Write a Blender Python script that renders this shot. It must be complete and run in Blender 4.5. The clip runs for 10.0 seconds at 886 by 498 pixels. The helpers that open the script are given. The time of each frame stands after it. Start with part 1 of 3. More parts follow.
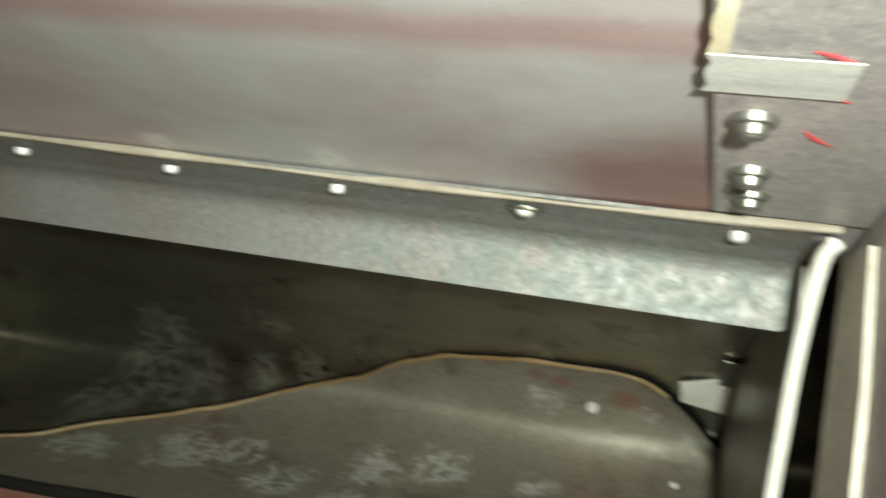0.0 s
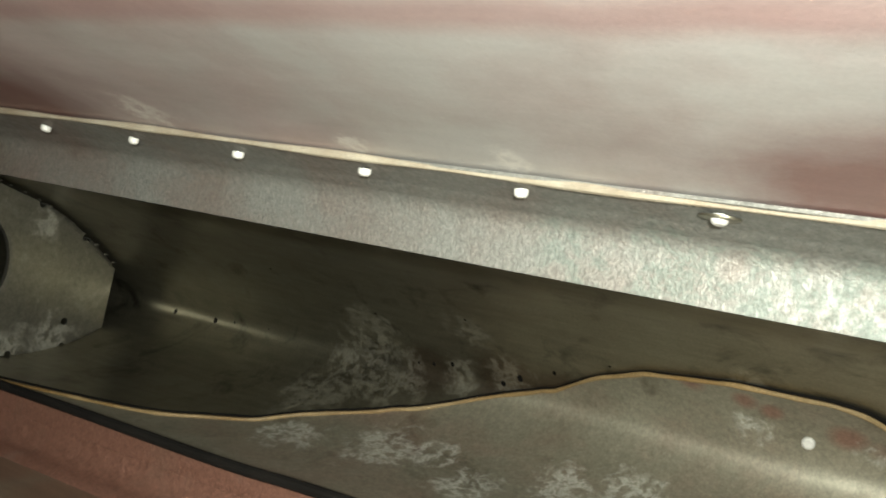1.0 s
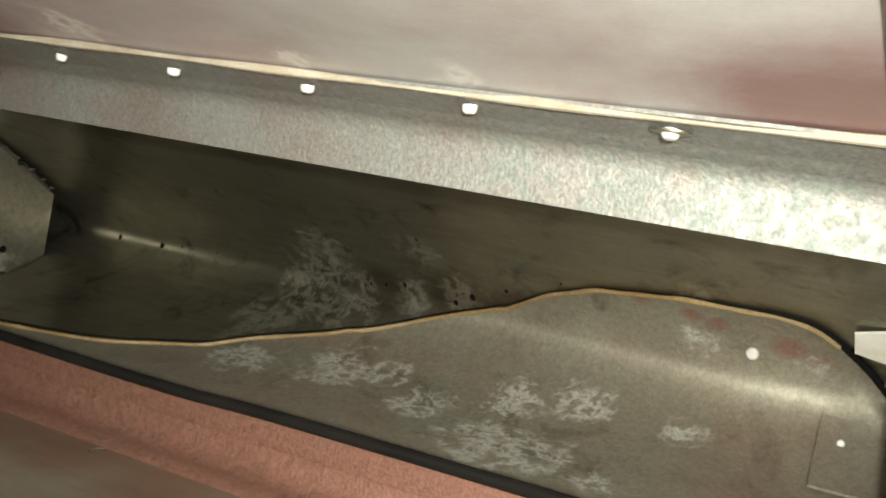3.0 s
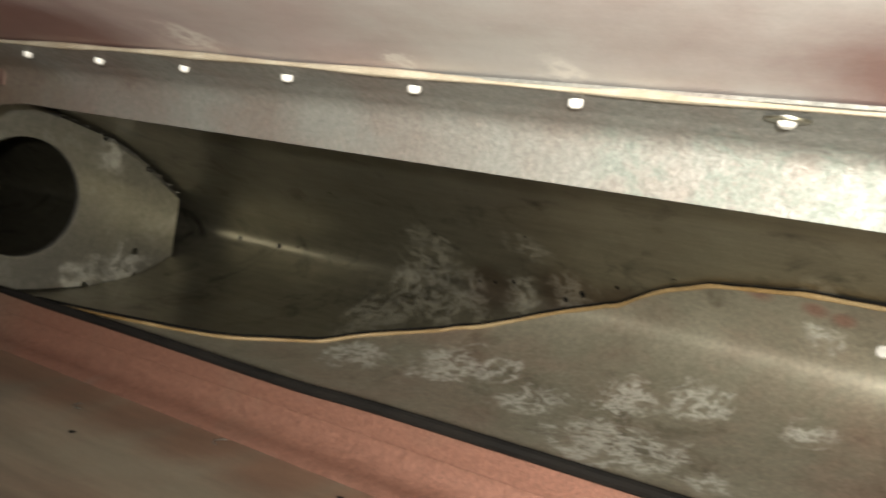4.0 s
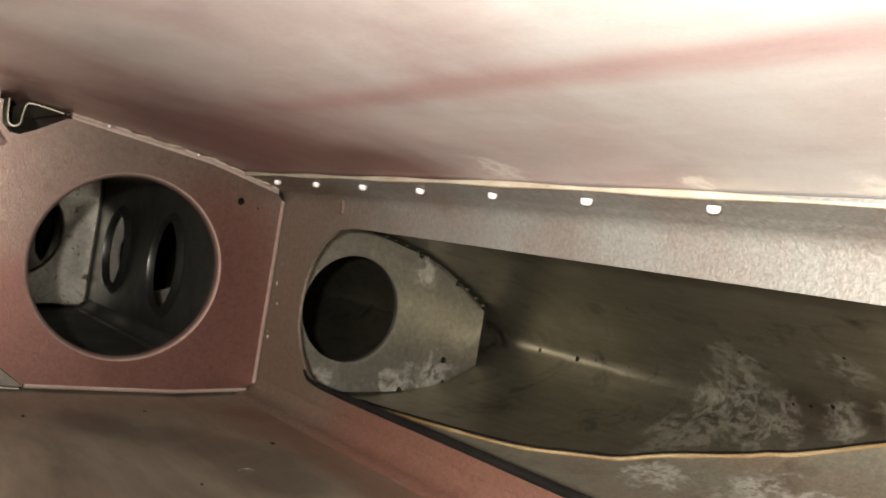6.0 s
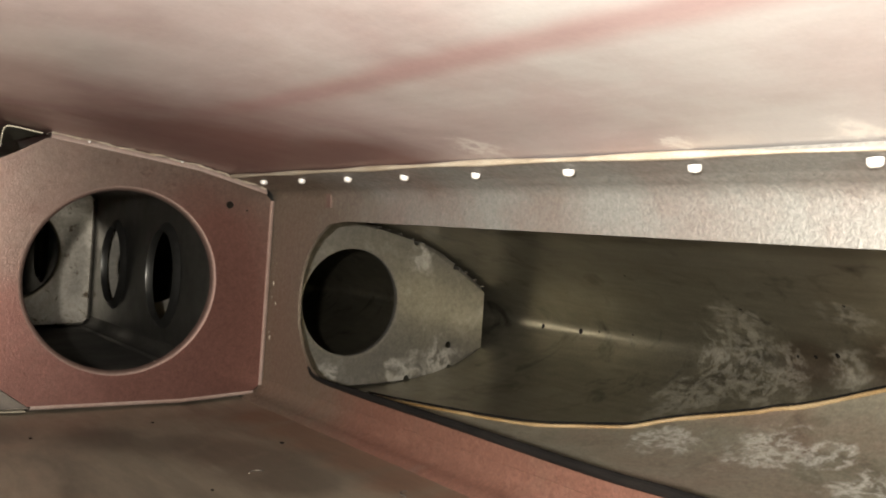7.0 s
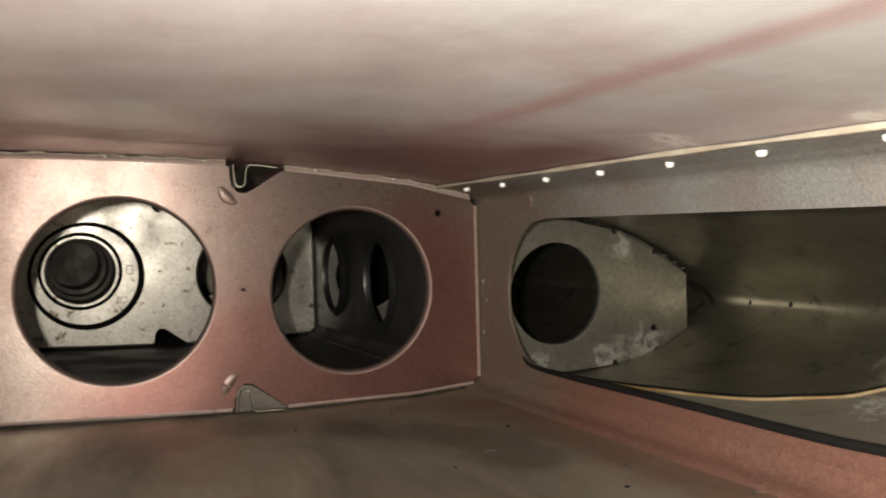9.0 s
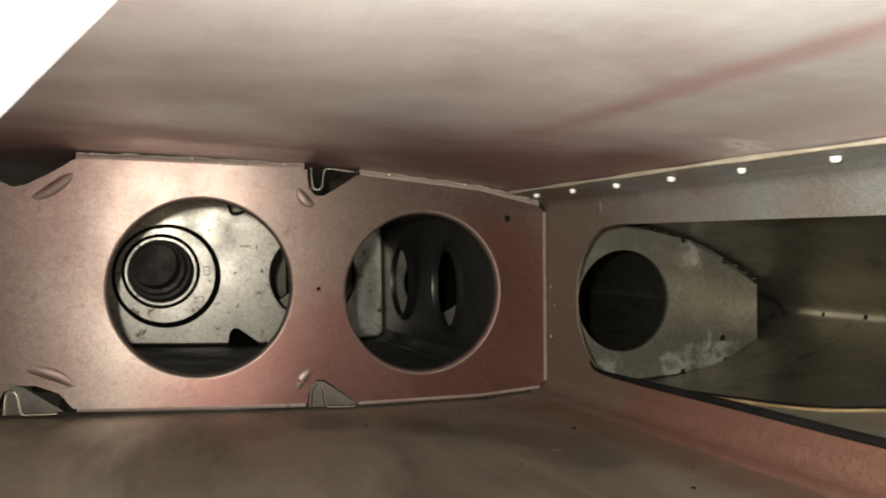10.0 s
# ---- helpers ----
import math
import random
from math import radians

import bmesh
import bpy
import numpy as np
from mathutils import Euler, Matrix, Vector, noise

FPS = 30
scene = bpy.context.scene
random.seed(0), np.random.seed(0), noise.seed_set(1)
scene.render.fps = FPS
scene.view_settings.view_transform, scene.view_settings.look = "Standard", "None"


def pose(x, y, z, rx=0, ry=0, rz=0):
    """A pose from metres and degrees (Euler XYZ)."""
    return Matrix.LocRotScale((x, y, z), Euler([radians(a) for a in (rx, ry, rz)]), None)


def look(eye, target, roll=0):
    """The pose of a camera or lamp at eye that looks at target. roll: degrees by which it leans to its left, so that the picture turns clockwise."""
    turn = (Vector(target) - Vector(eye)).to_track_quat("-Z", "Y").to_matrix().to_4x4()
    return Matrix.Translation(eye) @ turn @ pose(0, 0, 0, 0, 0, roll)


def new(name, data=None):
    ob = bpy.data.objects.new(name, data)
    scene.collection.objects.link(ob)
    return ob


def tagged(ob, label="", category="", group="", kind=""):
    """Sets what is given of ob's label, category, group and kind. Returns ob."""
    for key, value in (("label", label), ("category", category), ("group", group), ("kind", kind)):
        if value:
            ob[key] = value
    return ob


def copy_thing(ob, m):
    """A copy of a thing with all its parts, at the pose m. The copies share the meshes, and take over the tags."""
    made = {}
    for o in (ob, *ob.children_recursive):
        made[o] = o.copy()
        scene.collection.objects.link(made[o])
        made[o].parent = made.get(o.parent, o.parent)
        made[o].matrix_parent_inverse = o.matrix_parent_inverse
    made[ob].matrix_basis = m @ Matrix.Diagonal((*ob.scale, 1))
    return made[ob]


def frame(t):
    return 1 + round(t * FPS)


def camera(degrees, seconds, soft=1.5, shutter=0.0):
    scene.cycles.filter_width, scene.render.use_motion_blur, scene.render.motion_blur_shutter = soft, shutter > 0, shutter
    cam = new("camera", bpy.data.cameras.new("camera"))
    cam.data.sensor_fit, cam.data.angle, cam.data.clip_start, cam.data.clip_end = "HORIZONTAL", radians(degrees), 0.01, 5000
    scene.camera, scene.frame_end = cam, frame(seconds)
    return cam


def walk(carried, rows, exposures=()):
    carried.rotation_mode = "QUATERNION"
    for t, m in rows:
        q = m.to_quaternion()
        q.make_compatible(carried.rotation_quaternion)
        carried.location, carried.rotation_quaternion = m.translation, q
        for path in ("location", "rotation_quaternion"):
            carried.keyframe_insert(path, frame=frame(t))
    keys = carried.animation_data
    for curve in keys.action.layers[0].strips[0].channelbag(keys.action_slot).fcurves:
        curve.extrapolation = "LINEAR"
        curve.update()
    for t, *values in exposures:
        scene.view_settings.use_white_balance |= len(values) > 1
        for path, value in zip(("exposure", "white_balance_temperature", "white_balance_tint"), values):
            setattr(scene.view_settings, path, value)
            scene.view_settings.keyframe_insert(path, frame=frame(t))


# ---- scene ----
cam = camera(56.3, 10.0, soft=1.9, shutter=0.5)
PATH = [
    (0, (-0.2, 0.015, 0.123), (1.729, 0.537, 0.268), 8.9),
    (0.5, (-0.191, 0.009, 0.123), (1.558, 0.971, 0.249), 11.6),
    (1, (-0.191, 0.008, 0.123), (1.536, 1.014, 0.206), 11.8),
    (1.5, (-0.189, 0.009, 0.123), (1.56, 0.979, 0.14), 12.1),
    (2, (-0.188, 0.009, 0.123), (1.589, 0.927, 0.098), 11.7),
    (3.5, (-0.186, 0.009, 0.123), (1.597, 0.906, 0.0), 10.4),
    (4, (-0.187, 0.008, 0.123), (1.478, 1.107, -0.013), 9.7),
    (4.5, (-0.187, 0.009, 0.126), (1.352, 1.279, -0.005), 8.2),
    (5, (-0.191, 0.005, 0.125), (1.174, 1.465, 0.048), 8.3),
    (5.5, (-0.192, 0.003, 0.126), (1.075, 1.55, 0.085), 8.0),
    (6, (-0.193, 0.003, 0.126), (0.961, 1.637, 0.132), 9.3),
    (7.5, (-0.186, -0.002, 0.126), (0.942, 1.649, 0.077), 1.4),
    (8, (-0.193, -0.015, 0.132), (0.869, 1.68, 0.078), -0.8),
    (8.5, (-0.201, -0.017, 0.13), (0.687, 1.773, 0.056), -0.6),
    (9, (-0.209, -0.022, 0.128), (0.544, 1.83, 0.071), -1.5),
    (9.5, (-0.213, -0.028, 0.126), (0.469, 1.852, 0.083), -1.2),
    (10, (-0.216, -0.031, 0.124), (0.392, 1.875, 0.096), -0.5),
]
EXPOSURES = [(0, -0.55, 6150, -4), (0.5, -0.26, 6300, -1), (1, -0.06, 6450, 0), (1.5, 0.06, 6550, 2), (2, 0.37, 6600, 3), (3.5, 0.10, 6650, 5), (5, 0.72, 6800, 15), (7.5, 0.78, 6800, 14), (8.5, 0.50, 6750, 14), (10, 0.33, 6600, 10)]
walk(cam, [(t, look(eye, target, roll)) for t, eye, target, roll in PATH], EXPOSURES)

# ---- world and lights ----
world = bpy.data.worlds.new("workshop")
scene.world = world
world.use_nodes = True
world.node_tree.nodes["Background"].inputs[0].default_value = (1.0, 0.97, 0.92, 1)
world.node_tree.nodes["Background"].inputs[1].default_value = 1.7

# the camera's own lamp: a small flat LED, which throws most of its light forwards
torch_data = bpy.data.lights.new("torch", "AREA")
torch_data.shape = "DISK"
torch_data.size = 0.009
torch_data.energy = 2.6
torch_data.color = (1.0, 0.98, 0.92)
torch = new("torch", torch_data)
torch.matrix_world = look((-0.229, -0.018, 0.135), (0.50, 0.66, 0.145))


# ---- materials ----
def material(name, base, second, rough=0.4, metal=0.6, scale=40.0, mix=(0.35, 0.7), grain=0.15, bump=0.05,
             stretch=(1, 1, 1), third=None, third_scale=6.0, third_mix=(0.5, 0.75),
             aniso=0.0, brushed="y", band=None, smudges=(), smudge_colour=(0.6, 0.58, 0.5), smudge_most=0.8, primer_and_shade=(), primer_and_shade_colour=(0.42, 0.17, 0.12), grime_and_shade=(), grime_and_shade_colour=(0.17, 0.14, 0.10), fine_scale=900.0):
    """A metal or paint with wear: patches of two colours, stains of a third, fine grain in roughness and relief. Marks
    near given places can also hold shade.
    """
    m = bpy.data.materials.new(name)
    m.use_nodes = True
    t = m.node_tree
    n, k = t.nodes, t.links
    bsdf = n["Principled BSDF"]
    bsdf.inputs["Metallic"].default_value = metal
    co = n.new("ShaderNodeTexCoord")
    mp = n.new("ShaderNodeMapping")
    mp.inputs["Scale"].default_value = stretch
    k.new(co.outputs["Object"], mp.inputs["Vector"])

    def ramp(sc, lo, hi, detail=6.0, rgh=0.6, warp=0.0):
        tex = n.new("ShaderNodeTexNoise")
        tex.inputs["Scale"].default_value, tex.inputs["Detail"].default_value = sc, detail
        tex.inputs["Roughness"].default_value, tex.inputs["Distortion"].default_value = rgh, warp
        k.new(mp.outputs[0], tex.inputs["Vector"])
        r = n.new("ShaderNodeMapRange")
        r.inputs[1].default_value, r.inputs[2].default_value = lo, hi
        k.new(tex.outputs["Fac"], r.inputs[0])
        return tex, r.outputs[0]

    def blend(fac, a, b):
        mx = n.new("ShaderNodeMix")
        mx.data_type = "RGBA"
        k.new(fac, mx.inputs[0])
        for s, v in ((mx.inputs[6], a), (mx.inputs[7], b)):
            if isinstance(v, tuple):
                s.default_value = (*v, 1)
            else:
                k.new(v, s)
        return mx.outputs[2]

    _, patch = ramp(scale, *mix)
    colour = blend(patch, base, second)
    if third:
        _, stain = ramp(third_scale, *third_mix, detail=9, rgh=0.65, warp=0.6)
        colour = blend(stain, colour, third)
    place = n.new("ShaderNodeNewGeometry").outputs["Position"]
    if band:
        # a wandering streak that runs along y at x = band[0], band[1] wide: a reflection put into the colour
        wander = n.new("ShaderNodeTexNoise")
        wander.inputs["Scale"].default_value, wander.inputs["Detail"].default_value = 9.0, 5.0
        k.new(place, wander.inputs["Vector"])
        axes = n.new("ShaderNodeSeparateXYZ")
        k.new(place, axes.inputs[0])
        off = n.new("ShaderNodeMath")
        off.operation = "MULTIPLY_ADD"
        off.inputs[1].default_value, off.inputs[2].default_value = 0.022, -band[0] - 0.011
        k.new(wander.outputs["Fac"], off.inputs[0])
        add = n.new("ShaderNodeMath")
        k.new(axes.outputs[0], add.inputs[0])
        k.new(off.outputs[0], add.inputs[1])
        size = n.new("ShaderNodeMath")
        size.operation = "ABSOLUTE"
        k.new(add.outputs[0], size.inputs[0])
        r = n.new("ShaderNodeMapRange")
        r.interpolation_type = "SMOOTHSTEP"
        r.inputs[1].default_value, r.inputs[2].default_value, r.inputs[3].default_value, r.inputs[4].default_value = 0.001, band[1], band[3], 0.0
        k.new(size.outputs[0], r.inputs[0])
        fade = n.new("ShaderNodeMapRange")
        fade.inputs[1].default_value, fade.inputs[2].default_value, fade.inputs[3].default_value, fade.inputs[4].default_value = 0.20, 0.42, 1.0, 0.15
        k.new(axes.outputs[1], fade.inputs[0])
        faded = n.new("ShaderNodeMath")
        faded.operation = "MULTIPLY"
        k.new(r.outputs[0], faded.inputs[0])
        k.new(fade.outputs[0], faded.inputs[1])
        colour = blend(faded.outputs[0], colour, band[2])

    def near(spots, scale, warp, gain, lo, hi, most, veins=False):
        """A mask of marks broken up by noise, within a reach of their own places."""
        total = None
        for centre, reach in spots:
            d = n.new("ShaderNodeVectorMath")
            d.operation = "DISTANCE"
            d.inputs[1].default_value = centre
            k.new(place, d.inputs[0])
            r = n.new("ShaderNodeMapRange")
            r.inputs[1].default_value, r.inputs[2].default_value, r.inputs[3].default_value, r.inputs[4].default_value = 0.0, reach, 1.0, 0.0
            k.new(d.outputs["Value"], r.inputs[0])
            if total is None:
                total = r.outputs[0]
            else:
                mx = n.new("ShaderNodeMath")
                mx.operation = "MAXIMUM"
                k.new(total, mx.inputs[0])
                k.new(r.outputs[0], mx.inputs[1])
                total = mx.outputs[0]
        crust = n.new("ShaderNodeTexNoise")
        crust.inputs["Scale"].default_value, crust.inputs["Detail"].default_value = scale, 10.0
        crust.inputs["Roughness"].default_value, crust.inputs["Distortion"].default_value = 0.68, warp
        k.new(place, crust.inputs["Vector"])
        sm = n.new("ShaderNodeMath")
        sm.operation = "MULTIPLY_ADD"
        sm.inputs[1].default_value = gain
        k.new(total, sm.inputs[0])
        k.new(crust.outputs["Fac"], sm.inputs[2])
        r = n.new("ShaderNodeMapRange")
        r.inputs[1].default_value, r.inputs[2].default_value, r.inputs[4].default_value = lo, hi, most
        k.new(sm.outputs[0], r.inputs[0])
        if not veins:
            return r.outputs[0]
        web = n.new("ShaderNodeTexNoise")
        web.inputs["Scale"].default_value, web.inputs["Detail"].default_value = scale * 1.1, 12.0
        web.inputs["Roughness"].default_value, web.inputs["Distortion"].default_value = 0.7, 0.3
        k.new(place, web.inputs["Vector"])
        mid = n.new("ShaderNodeMath")
        mid.operation = "SUBTRACT"
        mid.inputs[1].default_value = 0.5
        k.new(web.outputs["Fac"], mid.inputs[0])
        size = n.new("ShaderNodeMath")
        size.operation = "ABSOLUTE"
        k.new(mid.outputs[0], size.inputs[0])
        line = n.new("ShaderNodeMapRange")
        line.inputs[1].default_value, line.inputs[2].default_value, line.inputs[3].default_value, line.inputs[4].default_value = 0.012, 0.075, 1.0, 0.06
        k.new(size.outputs[0], line.inputs[0])
        both = n.new("ShaderNodeMath")
        both.operation = "MULTIPLY"
        k.new(r.outputs[0], both.inputs[0])
        k.new(line.outputs[0], both.inputs[1])
        return both.outputs[0]

    if primer_and_shade:
        colour = blend(near(primer_and_shade, 14.0, 0.3, 0.9, 0.45, 1.0, 1.0), colour, primer_and_shade_colour)
    if grime_and_shade:
        colour = blend(near(grime_and_shade, 22.0, 0.4, 0.9, 0.55, 1.0, 0.9), colour, grime_and_shade_colour)
    if smudges:
        crusty = near(smudges, 82.0, 0.55, 0.46, 0.66, 0.80, smudge_most, veins=True)
        colour = blend(crusty, colour, smudge_colour)
        less = n.new("ShaderNodeMapRange")
        less.inputs[3].default_value, less.inputs[4].default_value = metal, 0.15
        k.new(crusty, less.inputs[0])
        k.new(less.outputs[0], bsdf.inputs["Metallic"])
    if aniso:
        bsdf.inputs["Anisotropic"].default_value = aniso
        bsdf.inputs["Anisotropic Rotation"].default_value = 0.25
        tan = n.new("ShaderNodeTangent")
        tan.direction_type, tan.uv_map = "UV_MAP", "flat"
        k.new(tan.outputs[0], bsdf.inputs["Tangent"])
    brush = n.new("ShaderNodeTexNoise")
    stretched = n.new("ShaderNodeMapping")
    stretched.inputs["Scale"].default_value = {"x": (40, 260, 260), "y": (260, 40, 260), "n": (420, 420, 420), "f": (620, 620, 620)}[brushed]
    k.new(place, stretched.inputs["Vector"])
    k.new(stretched.outputs[0], brush.inputs["Vector"])
    brush.inputs["Scale"].default_value, brush.inputs["Detail"].default_value = 1.0, 5.0
    br = n.new("ShaderNodeMapRange")
    br.inputs[1].default_value, br.inputs[2].default_value, br.inputs[3].default_value = 0.3, 0.7, 1 - grain
    k.new(brush.outputs["Fac"], br.inputs[0])
    lined = n.new("ShaderNodeVectorMath")
    lined.operation = "SCALE"
    k.new(colour, lined.inputs[0])
    k.new(br.outputs[0], lined.inputs["Scale"])
    colour = lined.outputs[0]
    fine, fgrain = ramp(fine_scale, 0.3, 0.7, detail=3)
    dark = blend(fgrain, (1 - grain, 1 - grain, 1 - grain), (1, 1, 1))
    mul = n.new("ShaderNodeMix")
    mul.data_type, mul.blend_type = "RGBA", "MULTIPLY"
    mul.inputs[0].default_value = 1.0
    k.new(colour, mul.inputs[6])
    k.new(dark, mul.inputs[7])
    k.new(mul.outputs[2], bsdf.inputs["Base Color"])
    rr = n.new("ShaderNodeMapRange")
    rr.inputs[3].default_value, rr.inputs[4].default_value = rough * 0.8, min(1, rough * 1.25)
    k.new(patch, rr.inputs[0])
    k.new(rr.outputs[0], bsdf.inputs["Roughness"])
    bp = n.new("ShaderNodeBump")
    bp.inputs["Strength"].default_value, bp.inputs["Distance"].default_value = bump, 0.001
    k.new(fine.outputs["Fac"], bp.inputs["Height"])
    k.new(bp.outputs[0], bsdf.inputs["Normal"])
    return m


SPAR_AT, RIB_AT = 0.0195, 0.477
NOSE_MARKS = [((0.180, 0.256, 0.097), 0.026), ((0.191, 0.259, 0.085), 0.034), ((0.194, 0.269, 0.067), 0.042), ((0.172, 0.280, 0.050), 0.042), ((0.188, 0.240, 0.063), 0.036), ((0.19, 0.205, 0.08), 0.022), ((0.187, 0.175, 0.085), 0.022),
              ((0.165, 0.19, 0.105), 0.02), ((0.15, 0.06, 0.115), 0.02)]
SHEET_MARKS = [((0.129, 0.257, 0.036), 0.030), ((0.141, 0.212, 0.041), 0.034), ((0.150, 0.126, 0.048), 0.026), ((0.159, 0.100, 0.054), 0.024), ((0.109, 0.115, 0.038), 0.044), ((0.13, 0.16, 0.04), 0.024), ((0.10, 0.075, 0.04), 0.02),
               ((0.154, 0.055, 0.054), 0.016), ((0.147, 0.190, 0.044), 0.022), ((0.17, 0.06, 0.09), 0.014), ((0.165, 0.015, 0.085), 0.016)]
FLOOR_STAINS = [((-0.19, 0.42, 0.02), 0.04), ((-0.14, 0.43, 0.02), 0.035), ((-0.091, 0.405, 0.02), 0.035), ((-0.065, 0.385, 0.02), 0.03), ((-0.045, 0.36, 0.02), 0.03), ((-0.032, 0.337, 0.021), 0.028), ((-0.036, 0.304, 0.021), 0.028)]
# reddish spots: the rib's reflection and fading light put into the skin's colour
SKIN = material("skin_metal", (0.50, 0.482, 0.463), (0.46, 0.40, 0.388), 0.40, 0.40, 7, (0.4, 0.65), 0.08, 0.05,
                (1, 1, 1), (0.50, 0.41, 0.40), 5.0, (0.52, 0.75), band=(-0.086, 0.010, (0.37, 0.20, 0.19), 0.6),
                smudges=[((-0.02, 0.222, 0.155), 0.02), ((-0.013, 0.146, 0.154), 0.012), ((-0.014, 0.099, 0.154), 0.013)], smudge_colour=(0.62, 0.59, 0.54),
                primer_and_shade=[((-0.06, 0.48, 0.165), 0.17), ((-0.16, 0.48, 0.165), 0.17), ((-0.27, 0.47, 0.172), 0.18), ((0.0, 0.40, 0.152), 0.15), ((-0.05, 0.37, 0.16), 0.13), ((-0.015, 0.015, 0.155), 0.04), ((-0.02, 0.30, 0.157), 0.06)], primer_and_shade_colour=(0.25, 0.145, 0.132))
FLOOR = material("lower_skin_metal", (0.328, 0.296, 0.224), (0.264, 0.22, 0.164), 0.52, 0.84, 8, (0.35, 0.65), 0.12, 0.04,
                 (2.5, 0.6, 1), (0.15, 0.125, 0.095), 6.0, (0.50, 0.66),
                 primer_and_shade=[((0.0, 0.035 * i, 0.025), 0.028) for i in range(-1, 13)], primer_and_shade_colour=(0.25, 0.165, 0.115),
                 grime_and_shade=FLOOR_STAINS, grime_and_shade_colour=(0.19, 0.158, 0.12))
RIBRED = material("rib_metal", (0.225, 0.182, 0.152), (0.185, 0.13, 0.107), 0.37, 0.82, 8, (0.35, 0.62), 0.22, 0.12, (1, 1, 1), (0.12, 0.08, 0.065), 120, (0.58, 0.72), aniso=0.6, brushed="n",
                  primer_and_shade=[((-0.03, RIB_AT, 0.03), 0.12), ((-0.15, RIB_AT, 0.02), 0.10), ((-0.02, RIB_AT, 0.10), 0.06)], primer_and_shade_colour=(0.175, 0.088, 0.072))
# lighter than the rib's face: the highlight on the bends put into the colour
RIBSHINE = material("rib_edge_shine", (0.48, 0.4, 0.352), (0.336, 0.24, 0.2), 0.30, 0.45, 8, (0.35, 0.62), 0.15, 0.05)
RIBDULL = material("rib_bead_metal", (0.20, 0.152, 0.128), (0.175, 0.115, 0.095), 0.50, 0.75, 8, (0.35, 0.62), 0.15, 0.05)
RIBGREY = material("rib_bare_metal", (0.46, 0.43, 0.365), (0.35, 0.325, 0.27), 0.36, 0.88, 24, (0.4, 0.7), 0.28, 0.06,
                   (1, 1, 1), (0.12, 0.09, 0.06), 85, (0.585, 0.65))
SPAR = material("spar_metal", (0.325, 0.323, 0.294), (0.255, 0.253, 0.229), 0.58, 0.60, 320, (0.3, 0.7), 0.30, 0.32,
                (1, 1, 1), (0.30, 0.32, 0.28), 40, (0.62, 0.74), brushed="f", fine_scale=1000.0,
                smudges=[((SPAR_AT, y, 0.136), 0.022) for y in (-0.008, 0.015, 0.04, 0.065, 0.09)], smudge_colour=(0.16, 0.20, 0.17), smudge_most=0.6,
                primer_and_shade=[((SPAR_AT, 0.025 * i, 0.036), 0.05) for i in range(-1, 18)] + [((SPAR_AT, 0.475, 0.035), 0.07)], primer_and_shade_colour=(0.222, 0.108, 0.076),
                # brown towards the rib corner: light falloff and reflection put into the colour
                grime_and_shade=[((SPAR_AT, 0.475, z), 0.15) for z in (0.05, 0.08, 0.11, 0.145)], grime_and_shade_colour=(0.185, 0.145, 0.105))
# dark copy of the lower skin's metal: the unlit bay's shade in its colour
SHADEFLOOR = material("shaded_skin_metal", (0.045, 0.042, 0.034), (0.03, 0.028, 0.022), 0.65, 0.2, 14, (0.3, 0.7), 0.15, 0.06)
# darker spar metal: stands in for shade on the spar beyond the first rib
SHADEWEB = material("shaded_web_metal", (0.132, 0.132, 0.12), (0.096, 0.096, 0.087), 0.42, 0.9, 20, (0.3, 0.7), 0.15, 0.06)
NOSE = material("nose_skin_metal", (0.36, 0.335, 0.255), (0.25, 0.232, 0.172), 0.35, 0.92, 12, (0.3, 0.7), 0.22, 0.08,
                (1, 1, 1), (0.09, 0.08, 0.06), 38, (0.54, 0.72), smudges=NOSE_MARKS, smudge_most=0.24,
                grime_and_shade=[((0.190, 0.175, 0.085), 0.028), ((0.190, 0.15, 0.088), 0.022), ((0.198, 0.225, 0.080), 0.025)], grime_and_shade_colour=(0.16, 0.128, 0.092))
NOSERIB = material("nose_rib_metal", (0.37, 0.355, 0.31), (0.275, 0.26, 0.225), 0.36, 0.88, 22, (0.3, 0.7), 0.22, 0.08,
                   (1, 1, 1), (0.50, 0.485, 0.43), 30, (0.58, 0.8),
                   smudges=[((0.150, RIB_AT, 0.036), 0.028), ((0.120, RIB_AT, 0.030), 0.022), ((0.130, RIB_AT, 0.112), 0.02), ((0.06, RIB_AT, 0.03), 0.02)], smudge_most=0.45)
SHEET = material("inner_sheet_metal", (0.38, 0.354, 0.276), (0.245, 0.226, 0.168), 0.57, 0.58, 18, (0.3, 0.7), 0.24, 0.14,
                 (1, 1, 1), (0.13, 0.105, 0.072), 32, (0.54, 0.74), brushed="n", smudges=SHEET_MARKS, smudge_most=0.62, smudge_colour=(0.66, 0.65, 0.585),
                 primer_and_shade=[((0.158, 0.083, 0.107), 0.008), ((0.160, 0.062, 0.104), 0.007), ((0.162, 0.052, 0.101), 0.006), ((0.164, 0.024, 0.096), 0.009), ((0.163, 0.012, 0.090), 0.009)], primer_and_shade_colour=(0.33, 0.20, 0.155))
RIVET = material("rivet_metal", (0.68, 0.66, 0.62), (0.56, 0.545, 0.505), 0.5, 0.15, 300, (0.4, 0.6), 0.1, 0.02)
MARKED = material("marked_rib_metal", (0.44, 0.425, 0.395), (0.40, 0.345, 0.33), 0.50, 0.45, 14, (0.35, 0.65), 0.25, 0.08, (1, 1, 1), (0.52, 0.46, 0.43), 30, (0.52, 0.7), brushed="n")
